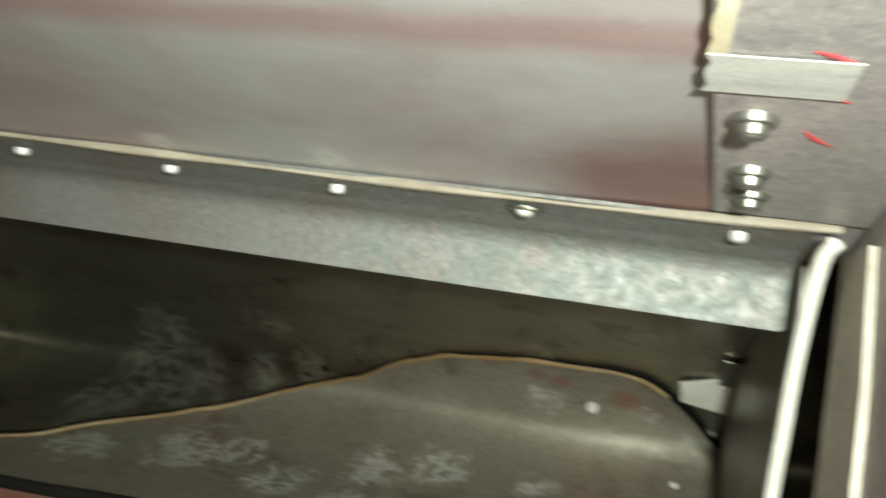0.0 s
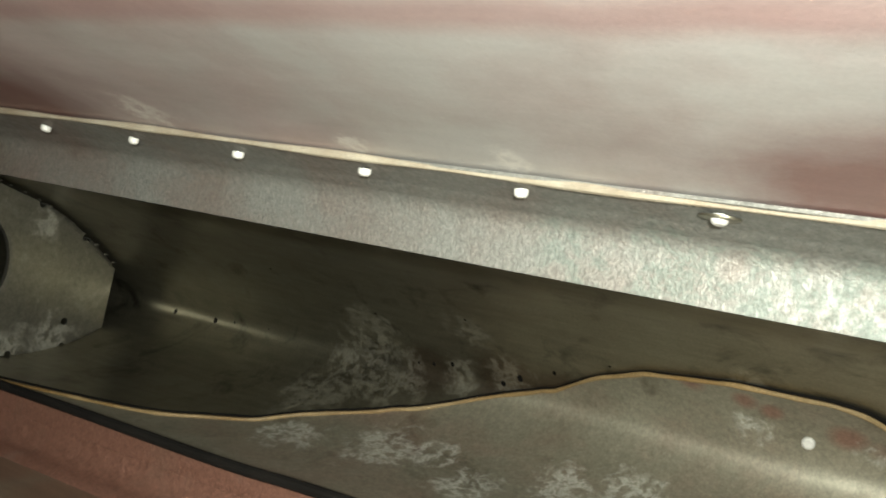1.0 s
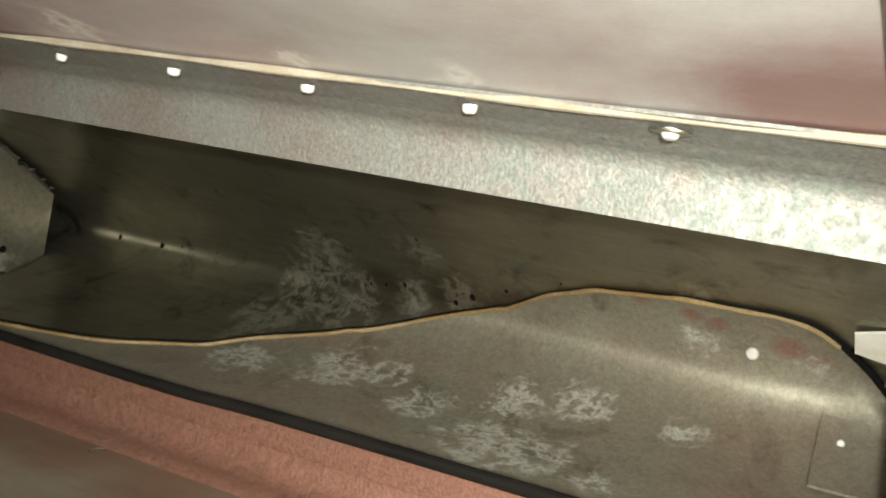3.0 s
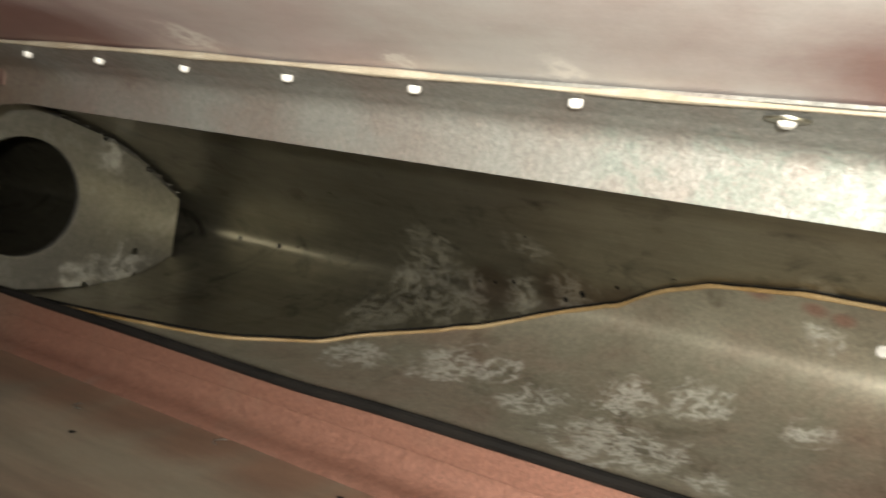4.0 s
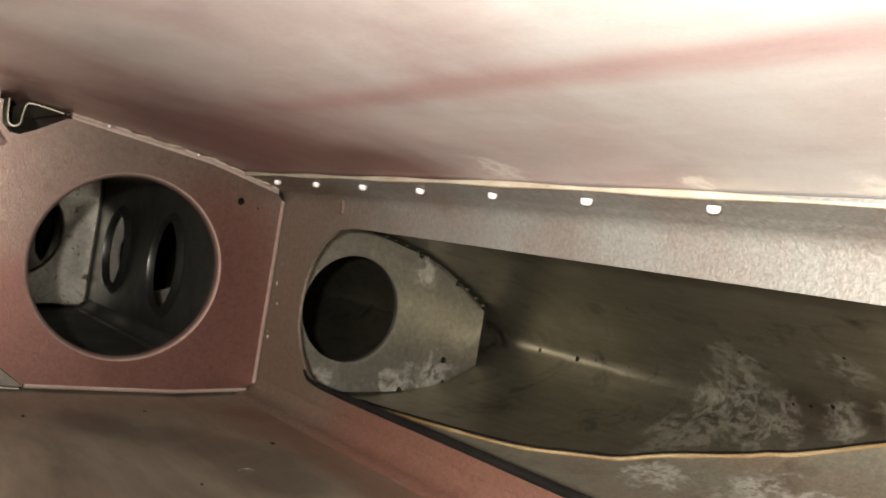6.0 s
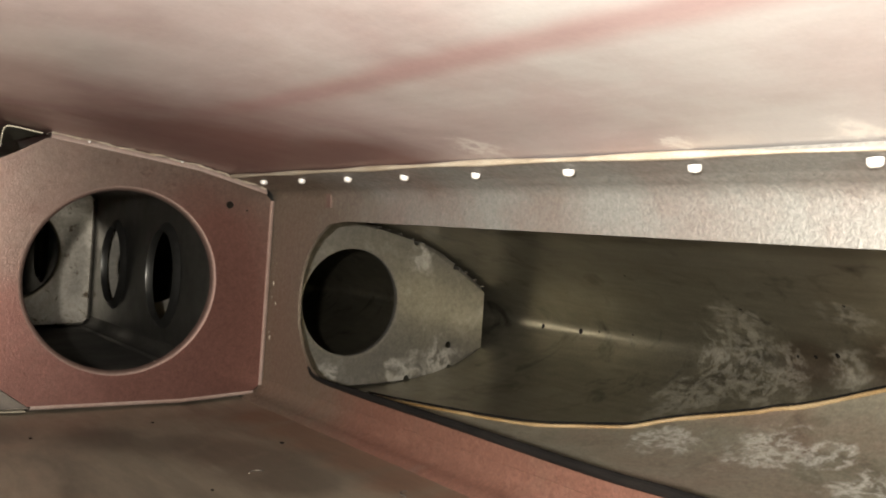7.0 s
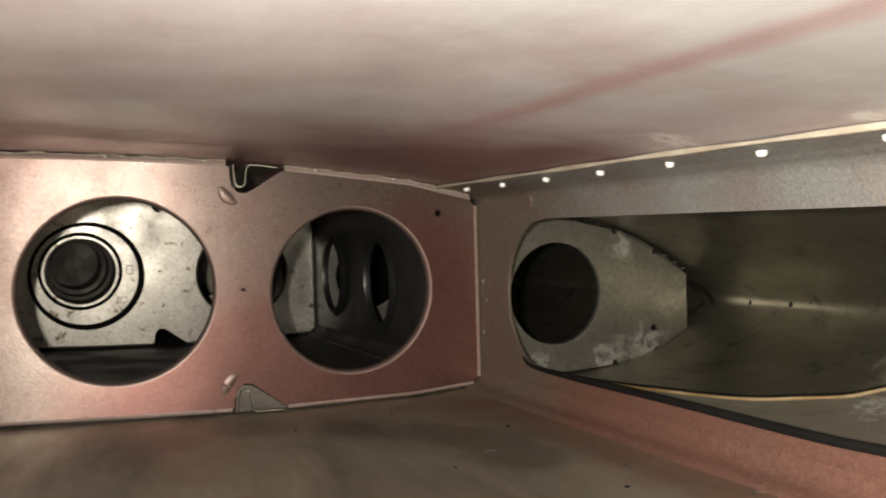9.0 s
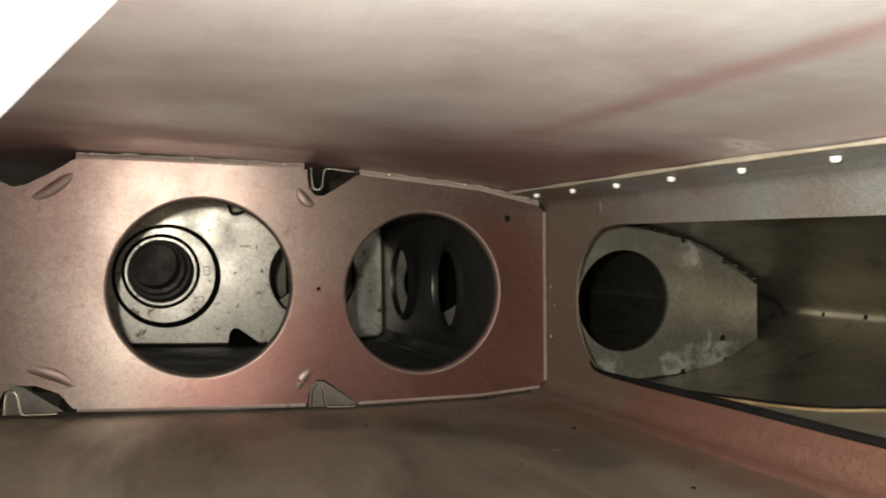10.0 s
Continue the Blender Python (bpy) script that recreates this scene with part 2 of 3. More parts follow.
PALE = material("pale_tape", (0.52, 0.50, 0.45), (0.44, 0.42, 0.385), 0.6, 0.1, 60, (0.35, 0.65), 0.2, 0.06)
GUSSET = material("gusset_metal", (0.10, 0.087, 0.07), (0.075, 0.062, 0.05), 0.6, 0.6, 30, (0.35, 0.65), 0.2, 0.06)
SEAL = material("sealant", (0.27, 0.222, 0.16), (0.35, 0.31, 0.24), 0.6, 0.0, 60, (0.35, 0.65), 0.2, 0.2)
AMBER = material("amber_edge", (0.24, 0.145, 0.055), (0.36, 0.26, 0.13), 0.5, 0.0, 28, (0.35, 0.65), 0.3, 0.1)
BLACK = material("flat_black", (0.005, 0.0045, 0.004), (0.008, 0.007, 0.006), 0.9, 0.0, 60, (0.4, 0.6), 0.2, 0.1)
BLACK.node_tree.nodes["Principled BSDF"].inputs["Specular IOR Level"].default_value = 0.08
WHITE = material("white_plastic", (0.72, 0.70, 0.62), (0.62, 0.58, 0.48), 0.4, 0.0, 60, (0.4, 0.7), 0.1, 0.02)
REDPEN = material("red_marker", (0.55, 0.05, 0.06), (0.45, 0.06, 0.07), 0.5, 0.0, 100, (0.4, 0.6), 0.1, 0.02)
TAPE = material("masking_tape", (0.42, 0.34, 0.20), (0.48, 0.43, 0.32), 0.7, 0.0, 80, (0.4, 0.6), 0.1, 0.05)
CREAM = material("cream_paint", (0.56, 0.51, 0.41), (0.48, 0.43, 0.34), 0.55, 0.1, 60, (0.35, 0.65), 0.2, 0.06, (1, 1, 1), (0.34, 0.20, 0.10), 90, (0.62, 0.74))


# ---- helpers of this scene ----
def root_place(ob):
    p = Vector()
    while ob:
        p += ob.location
        ob = ob.parent
    return p


def part(name, mesh, mat, parent=None, label="", at=None, smooth=True):
    """Links a mesh or bmesh, given in world places, as one object under its parent; at: the mesh is round its own origin, put there."""
    if isinstance(mesh, bmesh.types.BMesh):
        bm, mesh = mesh, bpy.data.meshes.new(name)
        bm.to_mesh(mesh)
        bm.free()
    if at is None and parent:
        mesh.transform(Matrix.Translation(-root_place(parent)))
    if not mesh.materials:
        mesh.materials.append(mat)
    if smooth:
        mesh.shade_smooth()
        mesh.set_sharp_from_angle(angle=radians(35))
    ob = new(name, mesh)
    ob.parent = parent
    if at is not None:
        ob.location = Vector(at) - (root_place(parent) if parent else Vector())
    if label:
        tagged(ob, label)
    return ob


def thing(name, place, label, category, group="", kind=""):
    e = new(name)
    e.empty_display_size = 0.02
    e.location = place
    return tagged(e, label, category, group, kind)


IN_RIB = Matrix(((1, 0, 0, 0), (0, 0, -1, 0), (0, 1, 0, 0), (0, 0, 0, 1)))   # local x, y to world x, z; normal to -y
IN_SPAR = Matrix(((0, 0, 1, 0), (1, 0, 0, 0), (0, 1, 0, 0), (0, 0, 0, 1)))   # local x, y to world y, z; normal to x


def circle(cx, cy, r, n=64, wobble=0.0):
    return [(cx + r * (1 + wobble * math.sin(5 * a + cx * 90)) * math.cos(a), cy + r * math.sin(a))
            for a in (2 * math.pi * i / n for i in range(n))]


def plate(outline, holes, thick, m):
    """A flat plate with holes through it, thick about its middle plane, turned by m."""
    cu = bpy.data.curves.new("plate", "CURVE")
    cu.dimensions, cu.fill_mode, cu.extrude = "2D", "BOTH", thick / 2
    for loop in (outline, *holes):
        sp = cu.splines.new("POLY")
        sp.points.add(len(loop) - 1)
        for q, (x, y) in zip(sp.points, loop):
            q.co = (x, y, 0, 1)
        sp.use_cyclic_u = True
    ob = new("plate", cu)
    mesh = bpy.data.meshes.new_from_object(ob.evaluated_get(bpy.context.evaluated_depsgraph_get()))
    bpy.data.objects.remove(ob)
    bpy.data.curves.remove(cu)
    uv = mesh.uv_layers.new(name="flat")
    for lp in mesh.loops:
        v = mesh.vertices[lp.vertex_index].co
        uv.data[lp.index].uv = (v.x * 5, v.y * 5)
    mesh.transform(m)
    return mesh


def grid(rows, close=False):
    """A bmesh skin over rows of points."""
    bm = bmesh.new()
    vs = [[bm.verts.new(p) for p in r] for r in rows]
    for a, b in zip(vs, vs[1:]):
        m = len(a)
        for i in range(m if close else m - 1):
            j = (i + 1) % m
            bm.faces.new((a[i], a[j], b[j], b[i]))
    bmesh.ops.recalc_face_normals(bm, faces=bm.faces)
    return bm


def thicken(bm, d):
    """Gives an open skin its thickness."""
    bmesh.ops.solidify(bm, geom=bm.faces[:], thickness=d)
    return bm


def tube(points, r, n=10, flat=1.0):
    """A round bar along points, flattened in z by flat."""
    pts = [Vector(p) for p in points]
    rows = []
    for i, p in enumerate(pts):
        d = (pts[min(i + 1, len(pts) - 1)] - pts[max(i - 1, 0)]).normalized()
        s = d.cross(Vector((0, 0, 1)) if abs(d.z) < 0.9 else Vector((1, 0, 0))).normalized()
        u = s.cross(d)
        rr = r(i / (len(pts) - 1)) if callable(r) else r
        rows.append([p + s * rr * math.cos(a) + u * rr * flat * math.sin(a) for a in (2 * math.pi * k / n for k in range(n))])
    bm = grid(rows, close=True)
    for end in (rows[0], rows[-1]):
        bm.faces.new([bm.verts.new(q) for q in end])
    bmesh.ops.remove_doubles(bm, verts=bm.verts[:], dist=1e-6)
    bmesh.ops.recalc_face_normals(bm, faces=bm.faces)
    return bm


def spin(profile, n=48):
    """A ring or knob: (radius, height) points turned about the z axis."""
    rows = [[(r * math.cos(a), r * math.sin(a), h) for a in (2 * math.pi * k / n for k in range(n))] for r, h in profile]
    bm = grid(rows, close=True)
    bmesh.ops.remove_doubles(bm, verts=bm.verts[:], dist=1e-7)
    return bm


def smooth_path(points, n=10):
    """Catmull-Rom through points."""
    p = [Vector(q) for q in points]
    p = [2 * p[0] - p[1], *p, 2 * p[-1] - p[-2]]
    out = []
    for a, b, c, d in zip(p, p[1:], p[2:], p[3:]):
        for i in range(n):
            t = i / n
            out.append(0.5 * (2 * b + (c - a) * t + (2 * a - 5 * b + 4 * c - d) * t * t + (3 * b - a - 3 * c + d) * t ** 3))
    return out + [p[-2]]


# ---- the wing's shape ----
RIB_Y, SPAR_X, TOP_Z, HEIGHT = 0.477, 0.0195, 0.149, 0.129
NEAR, FAR = -0.40, 2.20


def taper(y):
    """How large the section is at y; 1 at the first rib."""
    return (HEIGHT - 0.037 * (RIB_Y - y)) / HEIGHT


TOP_D = (0, 0.0485, 0.09, 0.13, 0.16, 0.21, 0.25, 0.29, 0.46)
TOP_H = (-0.0015, 0.008, 0.0128, 0.0165, 0.0195, 0.0218, 0.0232, 0.0244, 0.027)
BOT_H = (-0.1275, -0.1303, -0.1306, -0.1300, -0.1290, -0.127, -0.1255, -0.1235, -0.117)


def top_z(x, y):
    k = taper(y)
    return TOP_Z + k * float(np.interp((SPAR_X - x) / k, TOP_D, TOP_H))


def bottom_z(x, y):
    k = taper(y)
    return TOP_Z + k * float(np.interp((SPAR_X - x) / k, TOP_D, BOT_H))


NOSE_U = (1, .985, .955, .895, .81, .69, .57, .47, .38, .29, .19, .11, .05, .017, 0)
NOSE_X = (0, .018, .035, .0555, .1055, .1405, .1665, .182, .1885, .181, .163, .1405, .1075, .0685, 0)
NOSE_PATH = smooth_path([(x, u * HEIGHT, 0) for x, u in zip(NOSE_X, NOSE_U)], 8)


def nose_point(i, y, inset=0.0):
    """The i-th point of the nose's section at y, set inwards."""
    k = taper(y)
    a, b = NOSE_PATH[max(i - 1, 0)], NOSE_PATH[min(i + 1, len(NOSE_PATH) - 1)]
    d = (b - a).normalized()
    p = NOSE_PATH[i] * k + Vector((d.y, -d.x, 0)) * inset
    return Vector((SPAR_X + p.x, y, TOP_Z - HEIGHT * k + p.y))


def steps(a, b, d):
    n = max(1, math.ceil(abs(b - a) / d))
    return [a + (b - a) * i / n for i in range(n + 1)]


def rear_x(y):
    """Where the added rear wall stands."""
    return SPAR_X - 0.475 * max(1.0, taper(y))


# ---- upper skin: open beyond a slanting edge ----
rows = []
for y in steps(NEAR, FAR, 0.02):
    x1 = -0.2880 - 0.290 * (y - 0.357) if 0.05 < y < 0.39 else rear_x(y) - 0.002
    rows.append([(x, y, top_z(x, y) + 0.0012) for x in (SPAR_X + (x1 - SPAR_X) * i / 40 for i in range(41))])
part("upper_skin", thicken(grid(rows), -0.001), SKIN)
tagged(bpy.data.objects["upper_skin"], "bare aluminium upper skin with faint stains, reddish reflection and shade coloured in", "skin panel", "", "structure")

# unseen panel, added to narrow the gap and let in less outside light
rows = [[(x, y, top_z(x, y) + 0.0012) for x in (-0.335 + (rear_x(y) - 0.002 + 0.335) * i / 12 for i in range(13))] for y in steps(0.04, 0.40, 0.03)]
part("blocking_panel", thicken(grid(rows), -0.001), SKIN)
tagged(bpy.data.objects["blocking_panel"], "bare aluminium panel beside the open gap, added to cut outside light", "skin panel", "", "structure")

def lower_rows(y0, y1):
    return [[(x, y, bottom_z(x, y) - 0.0012) for x in (SPAR_X + (rear_x(y) - 0.002 - SPAR_X) * i / 48 for i in range(49))] for y in steps(y0, y1, 0.04)]


part("lower_skin", thicken(grid(lower_rows(NEAR, RIB_Y + 0.017)), 0.001), FLOOR)
part("lower_skin_outer", thicken(grid(lower_rows(RIB_Y + 0.0171, FAR)), 0.001), SHADEFLOOR)
tagged(bpy.data.objects["lower_skin_outer"], "lower skin beyond the primed rib, coloured dark for shade", "skin panel", "", "structure")
tagged(bpy.data.objects["lower_skin"], "brownish bare aluminium lower skin with dull smears", "skin panel", "", "structure")

# ---- unseen rear and end walls, added to close the wing against outside light ----
rows = [[(rear_x(y), y, bottom_z(rear_x(y), y) + (top_z(rear_x(y), y) - bottom_z(rear_x(y), y)) * i / 4) for i in range(5)] for y in steps(NEAR, FAR, 0.1)]
part("wall_rear", thicken(grid(rows), 0.0015), RIBGREY)
tagged(bpy.data.objects["wall_rear"], "plain bare aluminium rear wall, unseen, added to block outside light", "spar", "", "structure")
for name, y in (("wall_near", NEAR + 0.002), ("wall_far", FAR - 0.002)):
    xs = [SPAR_X + (rear_x(y) - SPAR_X) * i / 20 for i in range(21)]
    section = [tuple(nose_point(i, y).xz) for i in range(0, len(NOSE_PATH), 4)] + [(x, bottom_z(x, y)) for x in xs[1:]] + [(x, top_z(x, y)) for x in xs[::-1]]
    part(name, plate(section, [], 0.002, Matrix.Translation((0, y, 0)) @ IN_RIB), NOSE)
    tagged(bpy.data.objects[name], "plain bare aluminium end wall, unseen, added to block outside light", "rib", "", "structure")

# ---- nose skin ----
rows = [[nose_point(i, y, -0.001) for i in range(len(NOSE_PATH))] for y in steps(NEAR, FAR, 0.04)]
part("nose_skin", thicken(grid(rows), 0.001), NOSE)
tagged(bpy.data.objects["nose_skin"], "curved dull aluminium leading edge skin with white corrosion smudges", "skin panel", "", "structure")

# ---- inner sheet in the nose, with its amber edge ----
EDGE_Y = (-0.0165, -0.003, 0.0145, 0.030, 0.039, 0.066, 0.073, 0.106, 0.110, 0.129, 0.1525, 0.156, 0.1755, 0.215, 0.227, 0.2365, 0.2714, 0.282, 0.2985, 0.307, 0.325, 0.36, 0.415, 0.46)
EDGE_U = (0.40, 0.524, 0.628, 0.652, 0.650, 0.647, 0.640, 0.609, 0.594, 0.544, 0.443, 0.440, 0.374, 0.233, 0.208, 0.179, 0.107, 0.073, 0.055, 0.047, 0.032, 0.023, 0.016, 0.013)
EDGE_PATH = smooth_path([(y, u, 0) for y, u in zip(EDGE_Y, EDGE_U)], 5)
PATH_U = [p.y / HEIGHT for p in NOSE_PATH]


def sheet_point(u, y, inset):
    """The point of the inner sheet at height share u; it bulges inwards near the tip end."""
    j = float(np.interp(-u, [-v for v in PATH_U], range(len(PATH_U))))
    i = min(int(j), len(PATH_U) - 2)
    p = nose_point(i, y, inset).lerp(nose_point(i + 1, y, inset), j - i)
    return p


inner_sheet = thing("inner_sheet", (0.1, 0.2, 0.03), "dull aluminium inner sheet with white corrosion and amber edge", "sheet panel")
rows, edge = [], []
for y in steps(-0.0165, 0.45, 0.006):
    ue = float(np.interp(y, [p.x for p in EDGE_PATH], [p.y for p in EDGE_PATH]))
    lift = float(np.interp(y, (-0.0165, 0.03, 0.1, 0.24, 0.30, 0.45), (0.0030, 0.0022, 0.0018, 0.0018, 0.0008, 0.0004)))
    # the tip end is dished in and dented, so that it stands off the nose
    bridge = 0.0055 * max(0.0, min(1.0, (0.15 - y) / 0.11))
    us = [ue * (1 - i / 60) for i in range(61)]
    # the sheet bridges the tight leading edge, and is dented near the tip end
    rows.append([sheet_point(u, y, lift) - Vector((bridge * math.exp(-((u - 0.38) / 0.105) ** 2) * (1 - math.exp(-((ue - u) / 0.06) ** 2))
                 + 0.0016 * math.exp(-((y - 0.065) / 0.025) ** 2) * math.exp(-((u - 0.50) / 0.07) ** 2) + 0.0003 * math.sin(31 * y + u * 12), 0, 0)) for u in us])
    edge.append(rows[-1][0])
part("sheet", thicken(grid(rows), 0.0008), SHEET, inner_sheet)
amber = [p + Vector((-0.0004, 0, 0.0004)) for p in smooth_path([p for p in edge[4:]], 2)]
part("edge_bead", tube(amber, lambda t: 0.0010 + 0.0002 * math.sin(t * 90) * math.sin(t * 37), 8), AMBER, inner_sheet, "amber sealant bead along the sheet's edge")
# black bar above the sheet's edge stands in for the shadowed gap
dark = [p + Vector((0.0006, 0, 0.0020)) for p in smooth_path(edge, 2)]
part("shadow_gap", tube(dark, lambda t: 0.0007 + 0.0013 * max(0, 1 - t / 0.16), 8), BLACK, inner_sheet, "black strip for the shadow gap along the sheet's edge")
patch_rows = [[sheet_point(u, y, 0.0042) - Vector((0.0055 * math.exp(-((u - 0.38) / 0.105) ** 2), 0, 0)) for u in (0.30, 0.26, 0.22, 0.18, 0.14, 0.10)] for y in steps(-0.0165, 0.0085, 0.005)]
part("doubler", thicken(grid(patch_rows), 0.0012), SHEET, inner_sheet)

# ---- spar ----
spar = thing("spar", (SPAR_X, 0.2, TOP_Z - HEIGHT), "aluminium front spar with a long slot and a riveted top flange", "spar", "", "structure")
T = 0.0016
slot = [(-0.016, 0.134), (-0.0155, 0.1315), (-0.013, 0.1305), (0.385, 0.1305), (0.404, 0.1285), (0.418, 0.1205), (0.428, 0.110), (0.4335, 0.099),
        (0.4355, 0.085), (0.4340, 0.070), (0.426, 0.057), (0.416, 0.0485), (0.405, 0.0445), (0.36, 0.0452), (0.282, 0.048), (0.197, 0.0505), (0.157, 0.053),
        (0.066, 0.057), (-0.016, 0.060)]
low = [(y, TOP_Z - HEIGHT * taper(y) + 0.011) for y in steps(-0.016, FAR, 0.3)]
low = [p for p in low if p[0] < 0.45] + [(0.480, TOP_Z - HEIGHT * taper(0.48) + 0.011)]
outline = slot + low + [(0.480, TOP_Z - 0.0075), (-0.016, TOP_Z - 0.0075)]
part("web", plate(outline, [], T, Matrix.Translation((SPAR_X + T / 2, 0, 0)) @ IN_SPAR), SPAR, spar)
WEB_HOLES = ((0.692, 0.078), (0.854, 0.0762), (1.08, 0.07), (1.25, 0.068))
low = [(y, TOP_Z - HEIGHT * taper(y) + 0.011) for y in steps(0.4805, FAR, 0.3)]
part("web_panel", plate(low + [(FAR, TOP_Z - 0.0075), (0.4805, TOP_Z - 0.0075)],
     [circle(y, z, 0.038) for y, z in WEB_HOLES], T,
     Matrix.Translation((SPAR_X + T / 2, 0, 0)) @ IN_SPAR), SHADEWEB, spar, "web with round lightening holes, coloured dark for shade")


def bend_strip(y0, y1, edge_x, up):
    """A flange bent off the web: a rounded bend, then a strip along the skin."""
    rows = []
    for y in steps(y0, y1, 0.04):
        r = 0.0065 if up else 0.010
        row = []
        for a in range(7):
            t = a / 6 * math.pi / 2
            z = (top_z(SPAR_X, y) - r + r * math.sin(t)) if up else (bottom_z(SPAR_X, y) + r - r * math.sin(t))
            row.append((SPAR_X - r + r * math.cos(t), y, z))
        for i in range(1, 9):
            x = SPAR_X - r + (edge_x - SPAR_X + r) * i / 8
            row.append((x, y, (top_z(x, y) - 0.0003) if up else (bottom_z(x, y) - 0.0018)))
        rows.append(row)
    return thicken(grid(rows), -0.0009 if up else 0.0003)


part("top_flange", bend_strip(-0.016, 0.480, -0.0075, True), SPAR, spar)
part("bottom_flange", bend_strip(-0.016, 0.480, -0.016, False), SPAR, spar)
# beyond the rib the flanges go on in the shade-coloured metals
part("top_flange", bend_strip(0.4805, FAR, -0.0075, True), SHADEWEB, spar)
part("bottom_flange", bend_strip(0.4805, FAR, -0.010, False), SHADEFLOOR, spar)



def bead_x(y):
    return float(np.interp(y, (-0.02, 0.035, 0.1, 0.145, 0.25, 0.30, 0.47), (-0.0090, -0.0058, -0.0064, -0.0074, -0.0100, -0.0098, -0.0095)))


bead = [(bead_x(y) + 0.00025 * math.sin(y * 61) * math.sin(y * 23), y, top_z(bead_x(y), y) - 0.0003) for y in steps(-0.02, 0.476, 0.005)]
part("sealant_bead", tube(bead, lambda t: 0.0010 + 0.0003 * math.sin(t * 40), 8), SEAL, spar, "cream sealant bead along the flange edge")
# black bar along the slot's lower edge, in place of a shadowed gap
gap_line = smooth_path([(SPAR_X - 0.0006, y, z) for y, z in slot[11:]], 4)
part("slot_shadow", tube(gap_line, lambda t: 0.0007 + 0.0012 * min(1.0, 3 * t), 10), BLACK, spar, "black strip for the shadow gap along the slot")
rivet_mesh = bpy.data.meshes.new("rivet")
bm = spin([(0.0, -0.0016), (0.0014, -0.0016), (0.0021, -0.0011), (0.0023, -0.0004), (0.0023, 0.0006)], 14)
bm.to_mesh(rivet_mesh)
rivet_mesh.materials.append(RIVET)
for i in range(0, 10):
    y = 0.05 * i
    ob = part("rivet", rivet_mesh, RIVET, spar, at=(0.0, y, top_z(0, y) - 0.0012))
    ob.scale = (0.85, 0.85 + 0.1 * math.sin(i * 2.3), 1)
    ob.rotation_euler = (0.06 * math.sin(i * 1.7), 0.12, i * 0.9)

dimple = spin([(0.0020, -0.0003), (0.0036, -0.0004), (0.0048, -0.0001), (0.0050, 0.0004), (0.0020, 0.0004), (0.0020, -0.0003)], 24)
mesh = bpy.data.meshes.new("dimple")
dimple.to_mesh(mesh)
dimple.free()
mesh.transform(Matrix.Diagonal((0.7, 1.0, 1.0, 1.0)))
part("dimple", mesh, NOSE, spar, "dull pressed ring round a rivet", at=(0.0, 0.05, top_z(0, 0.05) - 0.0012))

# ---- ribs ----
TOPS = [[(0.0135, 0.1470), (-0.029, 0.157), (-0.07, 0.1618), (-0.108, 0.166)], [(-0.1425, 0.1690), (-0.19, 0.171), (-0.23, 0.1722), (-0.2705, 0.173)],
        [(-0.313, 0.1745), (-0.42, 0.176)]]
BOTTOMS = [[(0.0135, 0.0215), (-0.03, 0.0187), (-0.11, 0.019)], [(-0.143, 0.0202), (-0.191, 0.022), (-0.272, 0.0262)], [(-0.313, 0.028), (-0.42, 0.033)]]
TOP_NOTCH = [[(-0.110, 0.163), (-0.124, 0.154), (-0.131, 0.1502), (-0.136, 0.1505), (-0.1395, 0.154), (-0.1405, 0.160), (-0.1407, 0.166)],
             [(-0.273, 0.169), (-0.282, 0.163), (-0.296, 0.1555), (-0.303, 0.154), (-0.309, 0.157), (-0.312, 0.164), (-0.3122, 0.170)]]
BOTTOM_NOTCH = [[(-0.1115, 0.0215), (-0.124, 0.031), (-0.131, 0.0365), (-0.136, 0.037), (-0.140, 0.0335), (-0.1415, 0.028), (-0.1418, 0.023)],
                [(-0.274, 0.029), (-0.281, 0.038), (-0.293, 0.0432), (-0.302, 0.0440), (-0.309, 0.041), (-0.312, 0.035), (-0.3124, 0.031)]]
BEND = 0.0028


def edge_flange(line, out, depth):
    """A flange bent back from the rib's face along line; out: which way the edge faces (x, z)."""
    rows = []
    for x, z in line:
        row = []
        for a in range(6):
            t = a / 5 * math.pi / 2
            e = BEND * (math.sin(t) - 1)
            row.append((x + out[0] * e, RIB_Y + BEND * (1 - math.cos(t)), z + out[1] * e))
        row.append((x, RIB_Y + depth, z))
        rows.append(row)
    return thicken(grid(rows), -0.0008)


